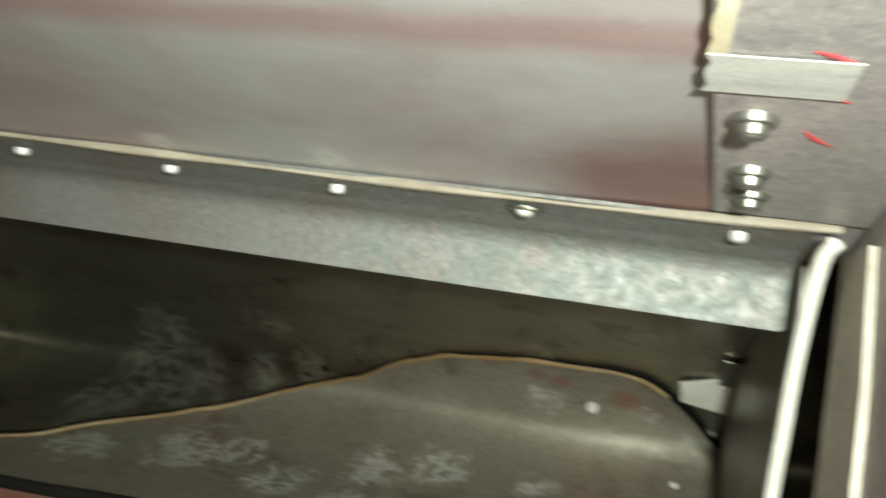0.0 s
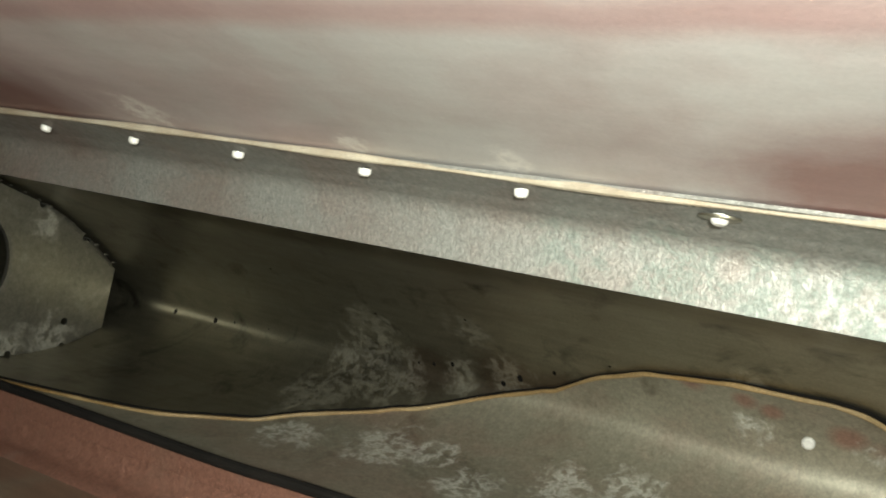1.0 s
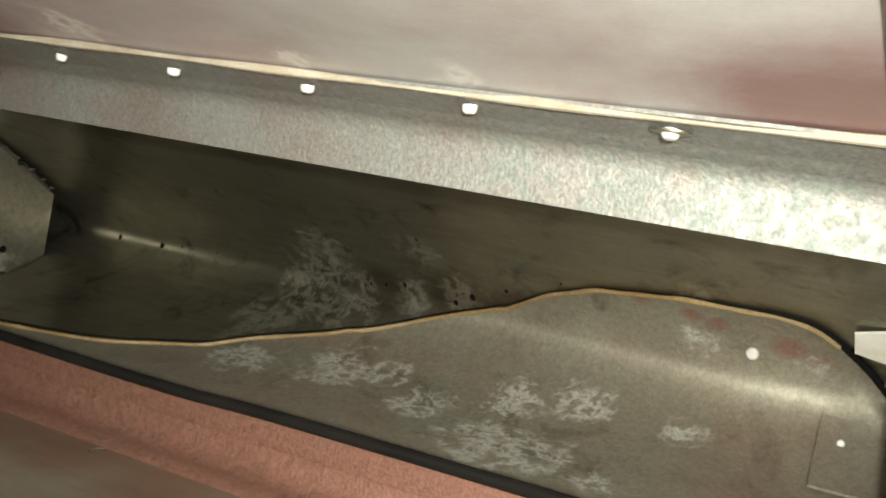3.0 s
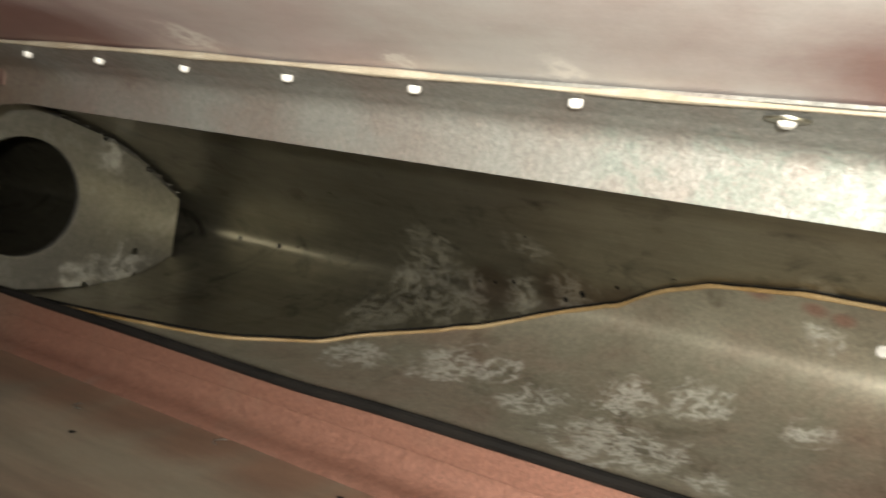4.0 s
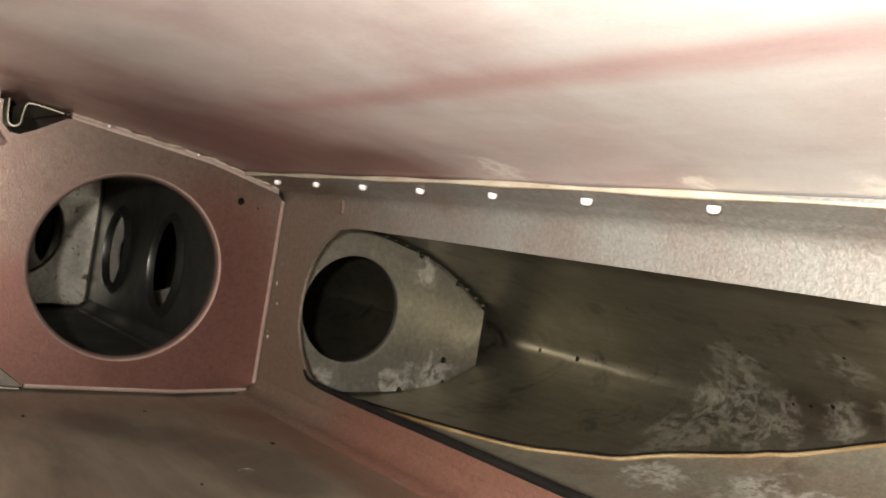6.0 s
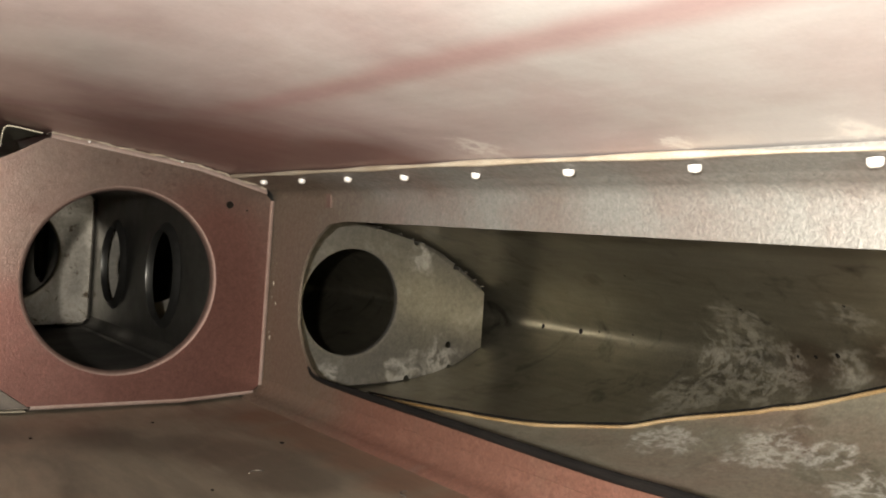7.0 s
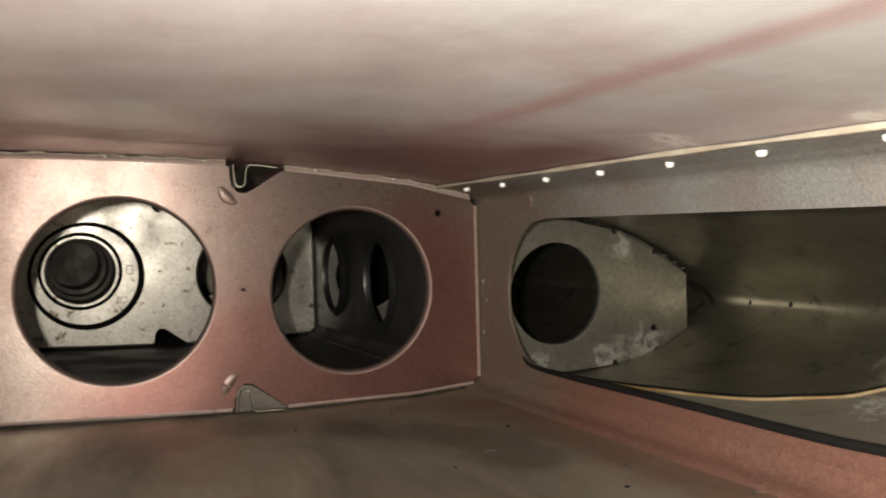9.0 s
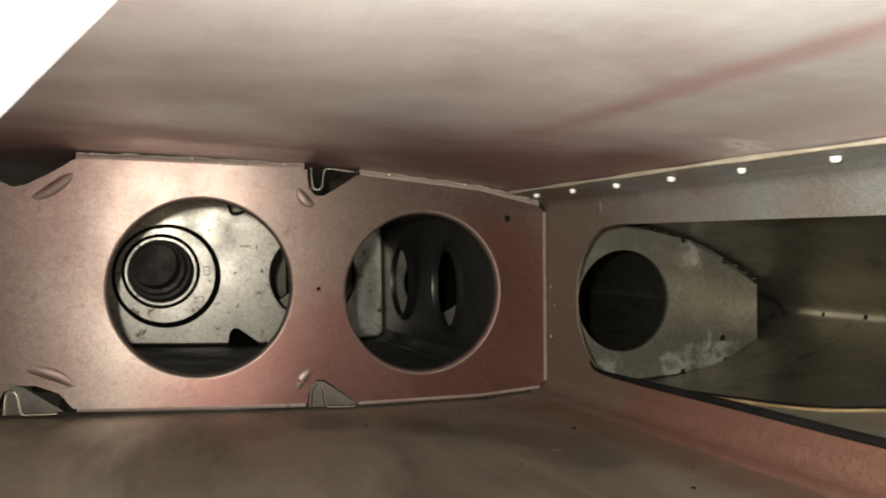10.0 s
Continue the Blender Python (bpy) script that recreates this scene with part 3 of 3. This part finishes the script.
def wing_rib(label, mat, edge_mat, lip_mat, rounds=((-0.2032, 0.0955, 0.0517), (-0.0669, 0.0890, 0.0502))):
    rib = thing("wing_rib", (SPAR_X, RIB_Y, TOP_Z), label, "rib", "ribs along the wing")
    inset = lambda line, d: [(x, z + d) for x, z in line]
    loop = []
    for i, seg in enumerate(TOPS):
        loop += inset(seg, -BEND) + (TOP_NOTCH[i] if i < 2 else [])
    for i in (2, 1, 0):
        loop += inset(BOTTOMS[i][::-1], BEND) + (BOTTOM_NOTCH[i - 1][::-1] if i else [])
    loop += [(SPAR_X - BEND, 0.0275), (SPAR_X - BEND, 0.1405)]
    holes = [circle(x, z, r + 0.0024, 72) for x, z, r in rounds] + [circle(-0.009, 0.136, 0.0022, 16), circle(-0.1345, 0.093, 0.0012, 12),
             circle(0.002, 0.1335, 0.0006, 8)]
    part("web", plate(loop, holes, 0.0008, Matrix.Translation((0, RIB_Y + 0.0004, 0)) @ IN_RIB), mat, rib)
    for seg in TOPS:
        part("top_flange", edge_flange(seg, (0, 1), 0.016), edge_mat, rib)
    for seg in BOTTOMS:
        part("bottom_flange", edge_flange(seg, (0, -1), 0.016), edge_mat, rib)
    part("end_flange", edge_flange([(SPAR_X - 0.0003, z) for z in steps(0.0275, 0.1405, 0.03)], (1, 0), 0.018), edge_mat, rib)
    for cx, cz, r in rounds:
        lip = spin([(r + 0.0025, 0.0), (r + 0.0018, 0.0001), (r + 0.0011, 0.0005), (r + 0.0005, 0.0012), (r + 0.0001, 0.0022), (r, 0.0030), (r, 0.0045),
                    (r + 0.0008, 0.0045), (r + 0.0008, 0.0030), (r + 0.0013, 0.0020), (r + 0.0025, 0.0008)], 72)
        mesh = bpy.data.meshes.new("lip")
        lip.to_mesh(mesh)
        lip.free()
        mesh.transform(Matrix.Translation((cx, RIB_Y, cz)) @ pose(0, 0, 0, -90))
        part("hole_lip", mesh, lip_mat, rib)
    return rib


first_rib = wing_rib("reddish primed aluminium rib with two round lightening holes", RIBRED, RIBSHINE, RIBDULL)
# its lips take the darker nose metal in place of shadow round the holes
second = wing_rib("bare spotted aluminium rib with round lightening holes", RIBGREY, RIBGREY, NOSE, ((-0.2005, 0.0923, 0.046), (-0.055, 0.088, 0.0435)))
# deepest rib in dark metal: the shade deep in the wing as colour
shaded_rib = wing_rib("aluminium rib deep inside the wing, coloured dark for shade", NOSE, NOSE, NOSE)
for i in (1, 2, 3):
    k = taper(RIB_Y + 0.468 * i)
    m = Matrix.Translation((SPAR_X, RIB_Y + 0.468 * i, TOP_Z)) @ Matrix.Diagonal((k, 1, k, 1))
    if i == 1:
        second.matrix_basis = m
    elif i == 3:
        shaded_rib.matrix_basis = m
    else:
        c = copy_thing(second, Matrix.Translation((SPAR_X, RIB_Y + 0.468 * i, TOP_Z)))
        c.scale = (k, 1, k)

ring_at = Vector((-0.230, RIB_Y + 0.468, 0.0847))
ring = thing("bearing_ring", ring_at, "bright flat metal bearing ring set in the bare rib", "ring")


RING_OFF = Vector((-0.005, 0, 0.0045))


def ring_part(name, profile, mat, label="", tilt=0.0, off=RING_OFF):
    bm = spin(profile, 72)
    mesh = bpy.data.meshes.new(name)
    bm.to_mesh(mesh)
    bm.free()
    mesh.transform(Matrix.Translation(ring_at + off) @ pose(0, 0, 0, 0.6 * tilt, 0, tilt) @ pose(0, 0, 0, -90))
    return part(name, mesh, mat, ring, label)


def band_profile(r0, r1, h, deep=0.003):
    return [(r0, h + 0.0006), (r0 + 0.0006, h), (r1 - 0.0006, h), (r1, h + 0.0006), (r1, h + deep), (r0, h + deep), (r0, h + 0.0006)]


# black ring shifted right and down: the gap with the flange's cast shadow
ring_part("gap_and_shadow", band_profile(0.0515, 0.0580, -0.0016, 0.0016), BLACK, "black ring for the gap and shadow round the ring", off=Vector((0.0012, 0, -0.0012)))
part("flange", plate(circle(0, 0, 0.0525), [circle(RING_OFF.x, RING_OFF.z, 0.0400)], 0.008, Matrix.Translation(ring_at + Vector((0, -0.004, 0))) @ IN_RIB), RIBGREY, ring)
ring_part("inner_groove", band_profile(0.0378, 0.0415, -0.0086, 0.004), BLACK, "dark gap inside the ring")
ring_part("sleeve", band_profile(0.0345, 0.0380, -0.0110, 0.012), RIBGREY)
ring_part("bore", [(0.0347, -0.008), (0.0347, 0.022), (0.0310, 0.023), (0.0310, 0.045), (0.0265, 0.046), (0.0265, 0.085), (0.001, 0.085), (0.001, 0.087), (0.028, 0.087), (0.0365, 0.046), (0.0365, -0.008), (0.0347, -0.008)],
          GUSSET, "dark stepped bore", 7)
for x, z, w, h in ((0.0435, 0.004, 0.0035, 0.005), (0.035, -0.028, 0.005, 0.0035), (-0.006, 0.048, 0.0035, 0.004)):
    box = [(x - w, z - h), (x + w, z - h), (x + w, z + h), (x - w, z + h)]
    part("stamp_mark", plate(box, [[(x - 0.82 * w, z - 0.82 * h), (x + 0.82 * w, z - 0.82 * h), (x + 0.82 * w, z + 0.82 * h), (x - 0.82 * w, z + 0.82 * h)]], 0.0004,
                             Matrix.Translation(ring_at + Vector((0, -0.0081, 0))) @ IN_RIB), GUSSET, ring, "small stamped mark")

# ---- nose ribs ----
nose_rib = thing("nose_rib", (SPAR_X, RIB_Y, 0.02), "dull aluminium nose rib with a round hole", "rib", "nose ribs")


def bitten(loop, bites, r):
    """A loop with small round relief notches bitten out of its edge towards the middle."""
    cx, cz = sum(p[0] for p in loop) / len(loop), sum(p[1] for p in loop) / len(loop)
    out = []
    for p in loop:
        if p in bites:
            d = Vector((cx - p[0], cz - p[1])).normalized()
            q = Vector((-d.y, d.x))
            i = loop.index(p)
            back = (Vector(loop[i - 1]) - Vector(p)).dot(q) > 0
            arc = [(Vector(p) + r * (q * math.cos(a) + 1.2 * d * math.sin(a))) for a in (math.pi * j / 6 for j in range(7))]
            out += [tuple(v) for v in (arc if back else arc[::-1])]
        else:
            out.append(p)
    return out


loop = [(0.0225, 0.1455), (0.045, 0.140), (0.075, 0.1325), (0.1, 0.127), (0.125, 0.1215), (0.145, 0.1135), (0.160, 0.1055), (0.187, 0.0875), (0.187, 0.0475), (0.175, 0.041), (0.160, 0.033),
        (0.145, 0.029), (0.124, 0.0265), (0.088, 0.0245), (0.0225, 0.0235)]
cut = bitten(loop, [(0.125, 0.1215), (0.160, 0.1055), (0.160, 0.033), (0.124, 0.0265)], 0.0024)
part("web", plate(cut, [circle(0.077, 0.079, 0.0352, 64), circle(0.1575, 0.0497, 0.0024, 14)], 0.0009, Matrix.Translation((0, RIB_Y, 0)) @ IN_RIB), NOSERIB, nose_rib)
for seg, out in ((loop[1:4], (0.2, 0.97)), (loop[4:7], (0.45, 0.89)), (loop[6:8], (0.55, 0.83)), (loop[8:11], (0.4, -0.9)), (loop[10:13], (0.2, -0.97)), (loop[12:14], (0, -1))):
    a, b = Vector(seg[0]), Vector(seg[-1])
    seg = [tuple(a.lerp(b, 0.12)), *seg[1:-1], tuple(a.lerp(b, 0.88))]
    part("flange_tab", edge_flange([(x + out[0] * 0.0014, z + out[1] * 0.0014) for x, z in seg], out, 0.012), NOSERIB, nose_rib)
lip = spin([(0.0368, -0.0001), (0.0358, 0.0001), (0.0353, 0.0008), (0.0350, 0.003), (0.0354, 0.003), (0.0368, 0.0009)], 64)
mesh = bpy.data.meshes.new("lip")
lip.to_mesh(mesh)
mesh.transform(Matrix.Translation((0.077, RIB_Y - 0.0006, 0.079)) @ pose(0, 0, 0, -90))
part("hole_lip", mesh, NOSERIB, nose_rib)
scrap = bmesh.new()
for i in range(11):
    t = i / 10 + random.uniform(-0.02, 0.02)
    p = Vector((0.093, 0.130)).lerp(Vector((0.185, 0.0915)), t) + Vector((0, 0.006 * math.sin(math.pi * t)))
    bmesh.ops.create_icosphere(scrap, subdivisions=1, radius=random.uniform(0.0003, 0.0011),
                               matrix=Matrix.Translation((p.x, RIB_Y - 0.001, p.y)) @ Matrix.Diagonal((2.2, 1, 0.8, 1)))
part("sealant_crumbs", scrap, NOSERIB, nose_rib)

far_k = taper(RIB_Y + 0.468)
far_nose = copy_thing(nose_rib, Matrix.Translation((SPAR_X, RIB_Y + 0.468, TOP_Z - HEIGHT * far_k)))
far_nose.scale = (far_k, 1, far_k)

end_rib = thing("nose_rib", (SPAR_X, -0.018, 0.05), "plain dull aluminium nose rib beside the spar's end", "rib", "nose ribs")
loop = [tuple(nose_point(i, -0.018, 0.0015).xz) for i in range(0, len(NOSE_PATH), 4)]
part("web", plate([(x + 0.002, z) for x, z in loop], [], 0.0012, Matrix.Translation((0, -0.018, 0)) @ IN_RIB), NOSERIB, end_rib)
rim = [nose_point(i, -0.018, 0.0012) for i in range(36, 84, 2)]
part("flange", thicken(grid([[Vector((p.x, y, p.z)) for p in rim] for y in (-0.0172, -0.0150, -0.0105)]), 0.0006), NOSERIB, end_rib)
for i in (42, 56):
    p = nose_point(i, -0.013, 0.0018)
    head = part("rivet", rivet_mesh, RIVET, end_rib, at=p)
    head.scale = (0.5, 0.5, 0.5)
    head.rotation_mode = "QUATERNION"
    head.rotation_quaternion = (nose_point(i, -0.013, 0.0) - nose_point(i, -0.013, 0.01)).to_track_quat("Z", "Y")

# ---- holes and dents in the leading edge ----
nose_skin = bpy.data.objects["nose_skin"]
pit = bpy.data.meshes.new("pit")
bm = spin([(0.0, -0.0003), (0.0010, -0.0003), (0.0013, 0.0), (0.0, 0.0004)], 10)
bm.to_mesh(pit)
pit.materials.append(BLACK)


def nose_pit(u, y, size):
    a, b = sheet_point(u, y, 0.0001), sheet_point(u, y, 0.01)
    ob = part("rivet_hole", pit, BLACK, nose_skin, at=a)
    ob.rotation_mode = "QUATERNION"
    ob.rotation_quaternion = (b - a).to_track_quat("Z", "Y")
    ob.scale = (0.75 * size, 0.75 * size * random.uniform(0.8, 1.7), 1)


for u, y, size in ((0.37, 0.431, 1.6), (0.375, 0.392, 1.9), (0.39, 0.375, 0.8), (0.40, 0.345, 0.6), (0.43, 0.222, 1.0), (0.45, 0.210, 1.2), (0.42, 0.232, 0.7), (0.46, 0.170, 1.5),
                   (0.42, 0.180, 1.4), (0.52, 0.150, 1.0), (0.60, 0.25, 0.6), (0.66, 0.19, 0.7), (0.70, 0.31, 0.6), (0.60, 0.12, 0.8)):
    nose_pit(u, y, size)

# ---- stringers through the notches ----
def stringer(shape, length=0.4635):
    y0, y1 = RIB_Y - 0.0015, RIB_Y - 0.0015 + length
    st = thing("stringer", (shape[0][0], y0, shape[0][1]), "thin aluminium J-section stringer in the rib's notch", "stringer", "stringers")
    rows = []
    for y in steps(y0, y1, 0.15):
        k = taper(y)
        rows.append([(SPAR_X + (p.x - SPAR_X) * k, y, TOP_Z + (p.y - TOP_Z) * k) for p in smooth_path([(x, z, 0) for x, z in shape], 5)])
    part("section", thicken(grid(rows), 0.0006), NOSE, st)
    return st


J_TOP = ((-0.1125, 0.1648), (-0.126, 0.1664), (-0.1300, 0.1655), (-0.1312, 0.160), (-0.1318, 0.1555), (-0.1345, 0.1535), (-0.1375, 0.155), (-0.1385, 0.160), (-0.1388, 0.167))
J_LOW = ((-0.1125, 0.0198), (-0.126, 0.0202), (-0.1300, 0.0210), (-0.1312, 0.026), (-0.1322, 0.031), (-0.1345, 0.0335), (-0.1378, 0.032), (-0.1388, 0.027), (-0.1390, 0.0205))
stringer(J_TOP)
for dx, dz in ((0, 0), (-0.170, 0.0075)):
    st = stringer([(x + dx, z + dz) for x, z in J_LOW], 0.09)
    gusset = [(x + dx, z + dz) for x, z in ((-0.1095, 0.0195), (-0.124, 0.0300), (-0.131, 0.0350), (-0.136, 0.0355), (-0.1395, 0.032), (-0.1410, 0.0195))]
    part("gusset", plate(gusset, [], 0.001, Matrix.Translation((0, RIB_Y + 0.005, 0)) @ IN_RIB), GUSSET, st, "brownish plate behind the notch")

# ---- lips of the spar's lightening holes, a clip beside the rib ----
for cy, cz in WEB_HOLES:
    r = 0.038
    lip = spin([(r + 0.006, 0.0), (r + 0.004, 0.0015), (r + 0.001, 0.004), (r - 0.0005, 0.0045), (r - 0.001, 0.003), (r - 0.0005, -0.001)], 48)
    mesh = bpy.data.meshes.new("lip")
    lip.to_mesh(mesh)
    mesh.transform(Matrix.Translation((SPAR_X - 0.0001, cy, cz)) @ pose(0, 0, 0, 0, -90))
    part("hole_lip", mesh, SHADEWEB, spar)

# ---- the near rib, beside the spar's end ----
NR = -0.0250
near_rib = thing("marked_rib", (0.0, NR, 0.15), "grey and reddish aluminium rib with a cut-out, marked in red", "rib")
arc = [(-0.2035 + 0.085 * math.cos(a), 0.100 + 0.085 * math.sin(a)) for a in (math.radians(d) for d in range(-45, 46, 6))]
loop = [(0.002, 0.046), (0.002, 0.1500), (-0.03, top_z(-0.03, NR) - 0.001), (-0.07, top_z(-0.07, NR) - 0.001), (-0.12, top_z(-0.12, NR) - 0.001),
        (arc[-1][0], top_z(arc[-1][0], NR) - 0.001)] + arc[::-1] + [(arc[0][0], bottom_z(arc[0][0], NR) + 0.001), (-0.05, bottom_z(-0.05, NR) + 0.001)]
part("web", plate(loop, [], 0.001, Matrix.Translation((0, NR, 0)) @ IN_RIB), MARKED, near_rib)
part("edge_strip", plate([(0.0022, 0.05), (0.0022, 0.1485), (-0.022, 0.1485), (-0.029, 0.12), (-0.033, 0.05)], [], 0.0014, Matrix.Translation((0, NR + 0.0014, 0)) @ IN_RIB), CREAM, near_rib, "cream painted edge strip")
rows = []
for x in steps(-0.15, -0.012, 0.01):
    y1 = 0.0070 + 0.0073 * (-0.016 - x) / 0.093
    rows.append([(x, y, top_z(x, y) - 0.0001) for y in (y1, y1 - 0.008, y1 - 0.018, NR - 0.012)])
part("top_flange", thicken(grid(rows), 0.0003), MARKED, near_rib)
bolt = bpy.data.meshes.new("bolt")
bm = spin([(0.0, -0.0034), (0.0018, -0.0034), (0.0024, -0.0028), (0.0026, -0.0014), (0.0036, -0.0011), (0.0038, -0.0005), (0.0038, 0.0006)], 20)
bm.to_mesh(bolt)
bolt.materials.append(NOSERIB)
for x, y in ((-0.0645, 0.0048), (-0.0382, 0.0022), (-0.0237, 0.0006)):
    part("bolt", bolt, RIVET, near_rib, at=(x, y, top_z(x, y) - 0.0004))
for a, b, c in (((-0.0900, 0.0004), (-0.0890, -0.0020), (-0.0870, -0.0055)), ((-0.0765, -0.0012), (-0.0760, -0.0040), (-0.0740, -0.0070)), ((-0.0610, -0.0034), (-0.0582, -0.0050), (-0.0550, -0.0084))):
    part("pen_mark", tube(smooth_path([(x, y, top_z(x, y) - 0.0005) for x, y in (a, b, c)], 6), lambda t: 0.0003 + 0.0004 * math.sin(math.pi * t) ** 2, 6, 0.3), REDPEN, near_rib, "red marker stroke")

tape = thing("masking_tape", (-0.1, 0.012, 0.165), "strip of yellowed masking tape on the upper skin", "tape")
rows = [[(x, y, top_z(x, y) - 0.0005) for y in (0.0134 + 0.0003 * math.sin(x * 700), 0.0108)] for x in steps(-0.15, -0.0865, 0.003)]
part("strip", thicken(grid(rows), 0.0002), TAPE, tape)
rows = [[(x, y, top_z(x, y) - 0.0007) for y in (0.0132 + 0.0004 * math.sin(x * 900), 0.0075, 0.0015, -0.006)] for x in steps(-0.0880, -0.0755, 0.003)]
part("torn_piece", thicken(grid(rows), 0.0002), PALE, tape, "torn whitish piece of tape")

# added wall that keeps light out of the gap beside the spar's end
part("wall_gap_end", plate([(NEAR, 0.03), (-0.027, 0.03), (-0.027, 0.146), (NEAR, 0.146)], [], 0.0016, Matrix.Translation((SPAR_X, 0, 0)) @ IN_SPAR), NOSERIB)
tagged(bpy.data.objects["wall_gap_end"], "dull aluminium wall beyond the near rib, added to keep the gap dark", "spar", "", "structure")

hose = thing("plastic_tube", (0.012, -0.017, 0.06), "thin white plastic tube beside the spar's end", "tube")
part("hose", tube(smooth_path([(-0.012, -0.0185, 0.1495), (-0.008, -0.017, 0.146), (-0.001, -0.0165, 0.135), (0.007, -0.0165, 0.122), (0.012, -0.0165, 0.108), (0.018, -0.0165, 0.091), (0.021, -0.0165, 0.07), (0.022, -0.016, 0.045)], 8), 0.0017, 14), WHITE, hose)

tab = thing("white_tab", (0.155, 0.0, 0.104), "small white plate at the end of the nose", "plate")
bm = grid([[(0.1465, 0.0035, 0.1085), (0.140, -0.0165, 0.114)], [(0.1555, 0.0020, 0.1010), (0.158, -0.0165, 0.0985)]])
part("plate", thicken(bm, 0.001), WHITE, tab)

# ---- crumbs and dents on the lower skin ----
lower = bpy.data.objects["lower_skin"]
dent = bpy.data.meshes.new("dent")
bm = spin([(0.0, -0.0004), (0.0009, -0.0003), (0.0012, 0.0), (0.0, 0.0003)], 9)
bm.to_mesh(dent)
dent.materials.append(BLACK)
for x, y in ((-0.004, 0.149), (-0.02, 0.36), (-0.075, 0.30), (-0.03, 0.24), (-0.12, 0.41), (-0.06, 0.43)):
    ob = part("dent", dent, BLACK, lower, at=(x, y, bottom_z(x, y) + 0.0002))
    s0 = random.uniform(0.5, 1.0)
    ob.scale = (s0, s0 * random.uniform(0.8, 2.0), 1)

for x, y, turn in ((-0.05, 0.317, 0.3), (0.001, 0.204, 0.5), (-0.012, 0.262, 1.2)):
    arc = [(x + 0.0032 * math.cos(turn + a / 8), y + 0.0032 * math.sin(turn + a / 8), bottom_z(x, y) - 0.0001) for a in range(22)]
    part("crescent_mark", tube(arc, 0.00028, 6), GUSSET, lower, "small dark crescent scratch")

# ---- small marks round the first rib ----
for k, seg in enumerate(TOPS[:2]):
    line = []
    for i in range(90):
        x = seg[0][0] + (seg[-1][0] - seg[0][0]) * i / 89
        z = float(np.interp(-x, [-p[0] for p in seg], [p[1] for p in seg]))
        line.append((x, RIB_Y + 0.0002 + 0.0006 * math.sin(i * 0.9 + k), z + 0.0004 + 0.0005 * math.sin(i * 0.37 + k) * math.sin(i * 0.11)))
    part("sealant_line", tube(line, lambda t: 0.00045 + 0.0003 * math.sin(t * 41) * math.sin(t * 97), 6), SEAL, first_rib, "thin uneven sealant line under the skin")

bump_paths = [[(-0.2680, 0.1670), (-0.276, 0.1585), (-0.288, 0.1500), (-0.302, 0.1455)], [(-0.268, 0.0345), (-0.278, 0.0455), (-0.292, 0.0515), (-0.306, 0.0525)],
              [(-0.1455, 0.160), (-0.1450, 0.1515), (-0.1395, 0.1455), (-0.1310, 0.1450)], [(-0.1468, 0.026), (-0.1468, 0.035), (-0.1420, 0.0412), (-0.1345, 0.0425)]]
for path in bump_paths:
    pts = smooth_path([(x, RIB_Y + 0.0046, z) for x, z in path], 6)
    part("pressed_bead", tube(pts, lambda t: 0.0012 + 0.0045 * max(0.0, math.sin(math.pi * t)) ** 0.5, 20), RIBDULL, first_rib, "pressed stiffening bead beside the notch")
for x in (-0.262, -0.208, -0.155, -0.09, -0.04):
    ob = part("rivet", rivet_mesh, RIVET, first_rib, at=(x, RIB_Y - 0.004, top_z(x, RIB_Y) - 0.0002))
    ob.scale = (0.32, 0.32, 0.4)
crumbs = bmesh.new()
for i in range(7):
    z = random.choice((0.024, 0.098, 0.104, 0.085, 0.06, 0.12)) + random.uniform(-0.008, 0.008)
    bmesh.ops.create_icosphere(crumbs, subdivisions=1, radius=random.uniform(0.0003, 0.0008),
                               matrix=Matrix.Translation((SPAR_X - 0.0002, RIB_Y - random.uniform(0.003, 0.014), max(z, 0.0215))) @ Matrix.Diagonal((0.7, 1, 2.0, 1)))
part("corner_crumbs", crumbs, SEAL, spar, "dried sealant crumbs in the corner")
clip = thing("clip", (SPAR_X, 0.404, 0.141), "small brown stained clip on the spar", "clip")
part("body", plate([(0.4015, 0.1375), (0.4065, 0.137), (0.4070, 0.1445), (0.4050, 0.1460), (0.4020, 0.1450)], [], 0.0012, Matrix.Translation((SPAR_X - 0.0007, 0, 0)) @ IN_SPAR), RIBDULL, clip)
# this first white head is added for a glint on the sheet's bump
stud = part("rivet", rivet_mesh, RIVET, inner_sheet, at=sheet_point(0.505, 0.0376, 0.0026) - Vector((0.0028, 0, 0)))
stud.rotation_euler = (0, radians(75), 0)
stud.scale = (1.15, 1.15, 1.1)
stud = part("rivet", rivet_mesh, RIVET, inner_sheet, at=sheet_point(0.216, 0.0002, 0.0055))
stud.rotation_euler = (0, radians(110), 0)
stud.scale = (0.7, 0.7, 1)
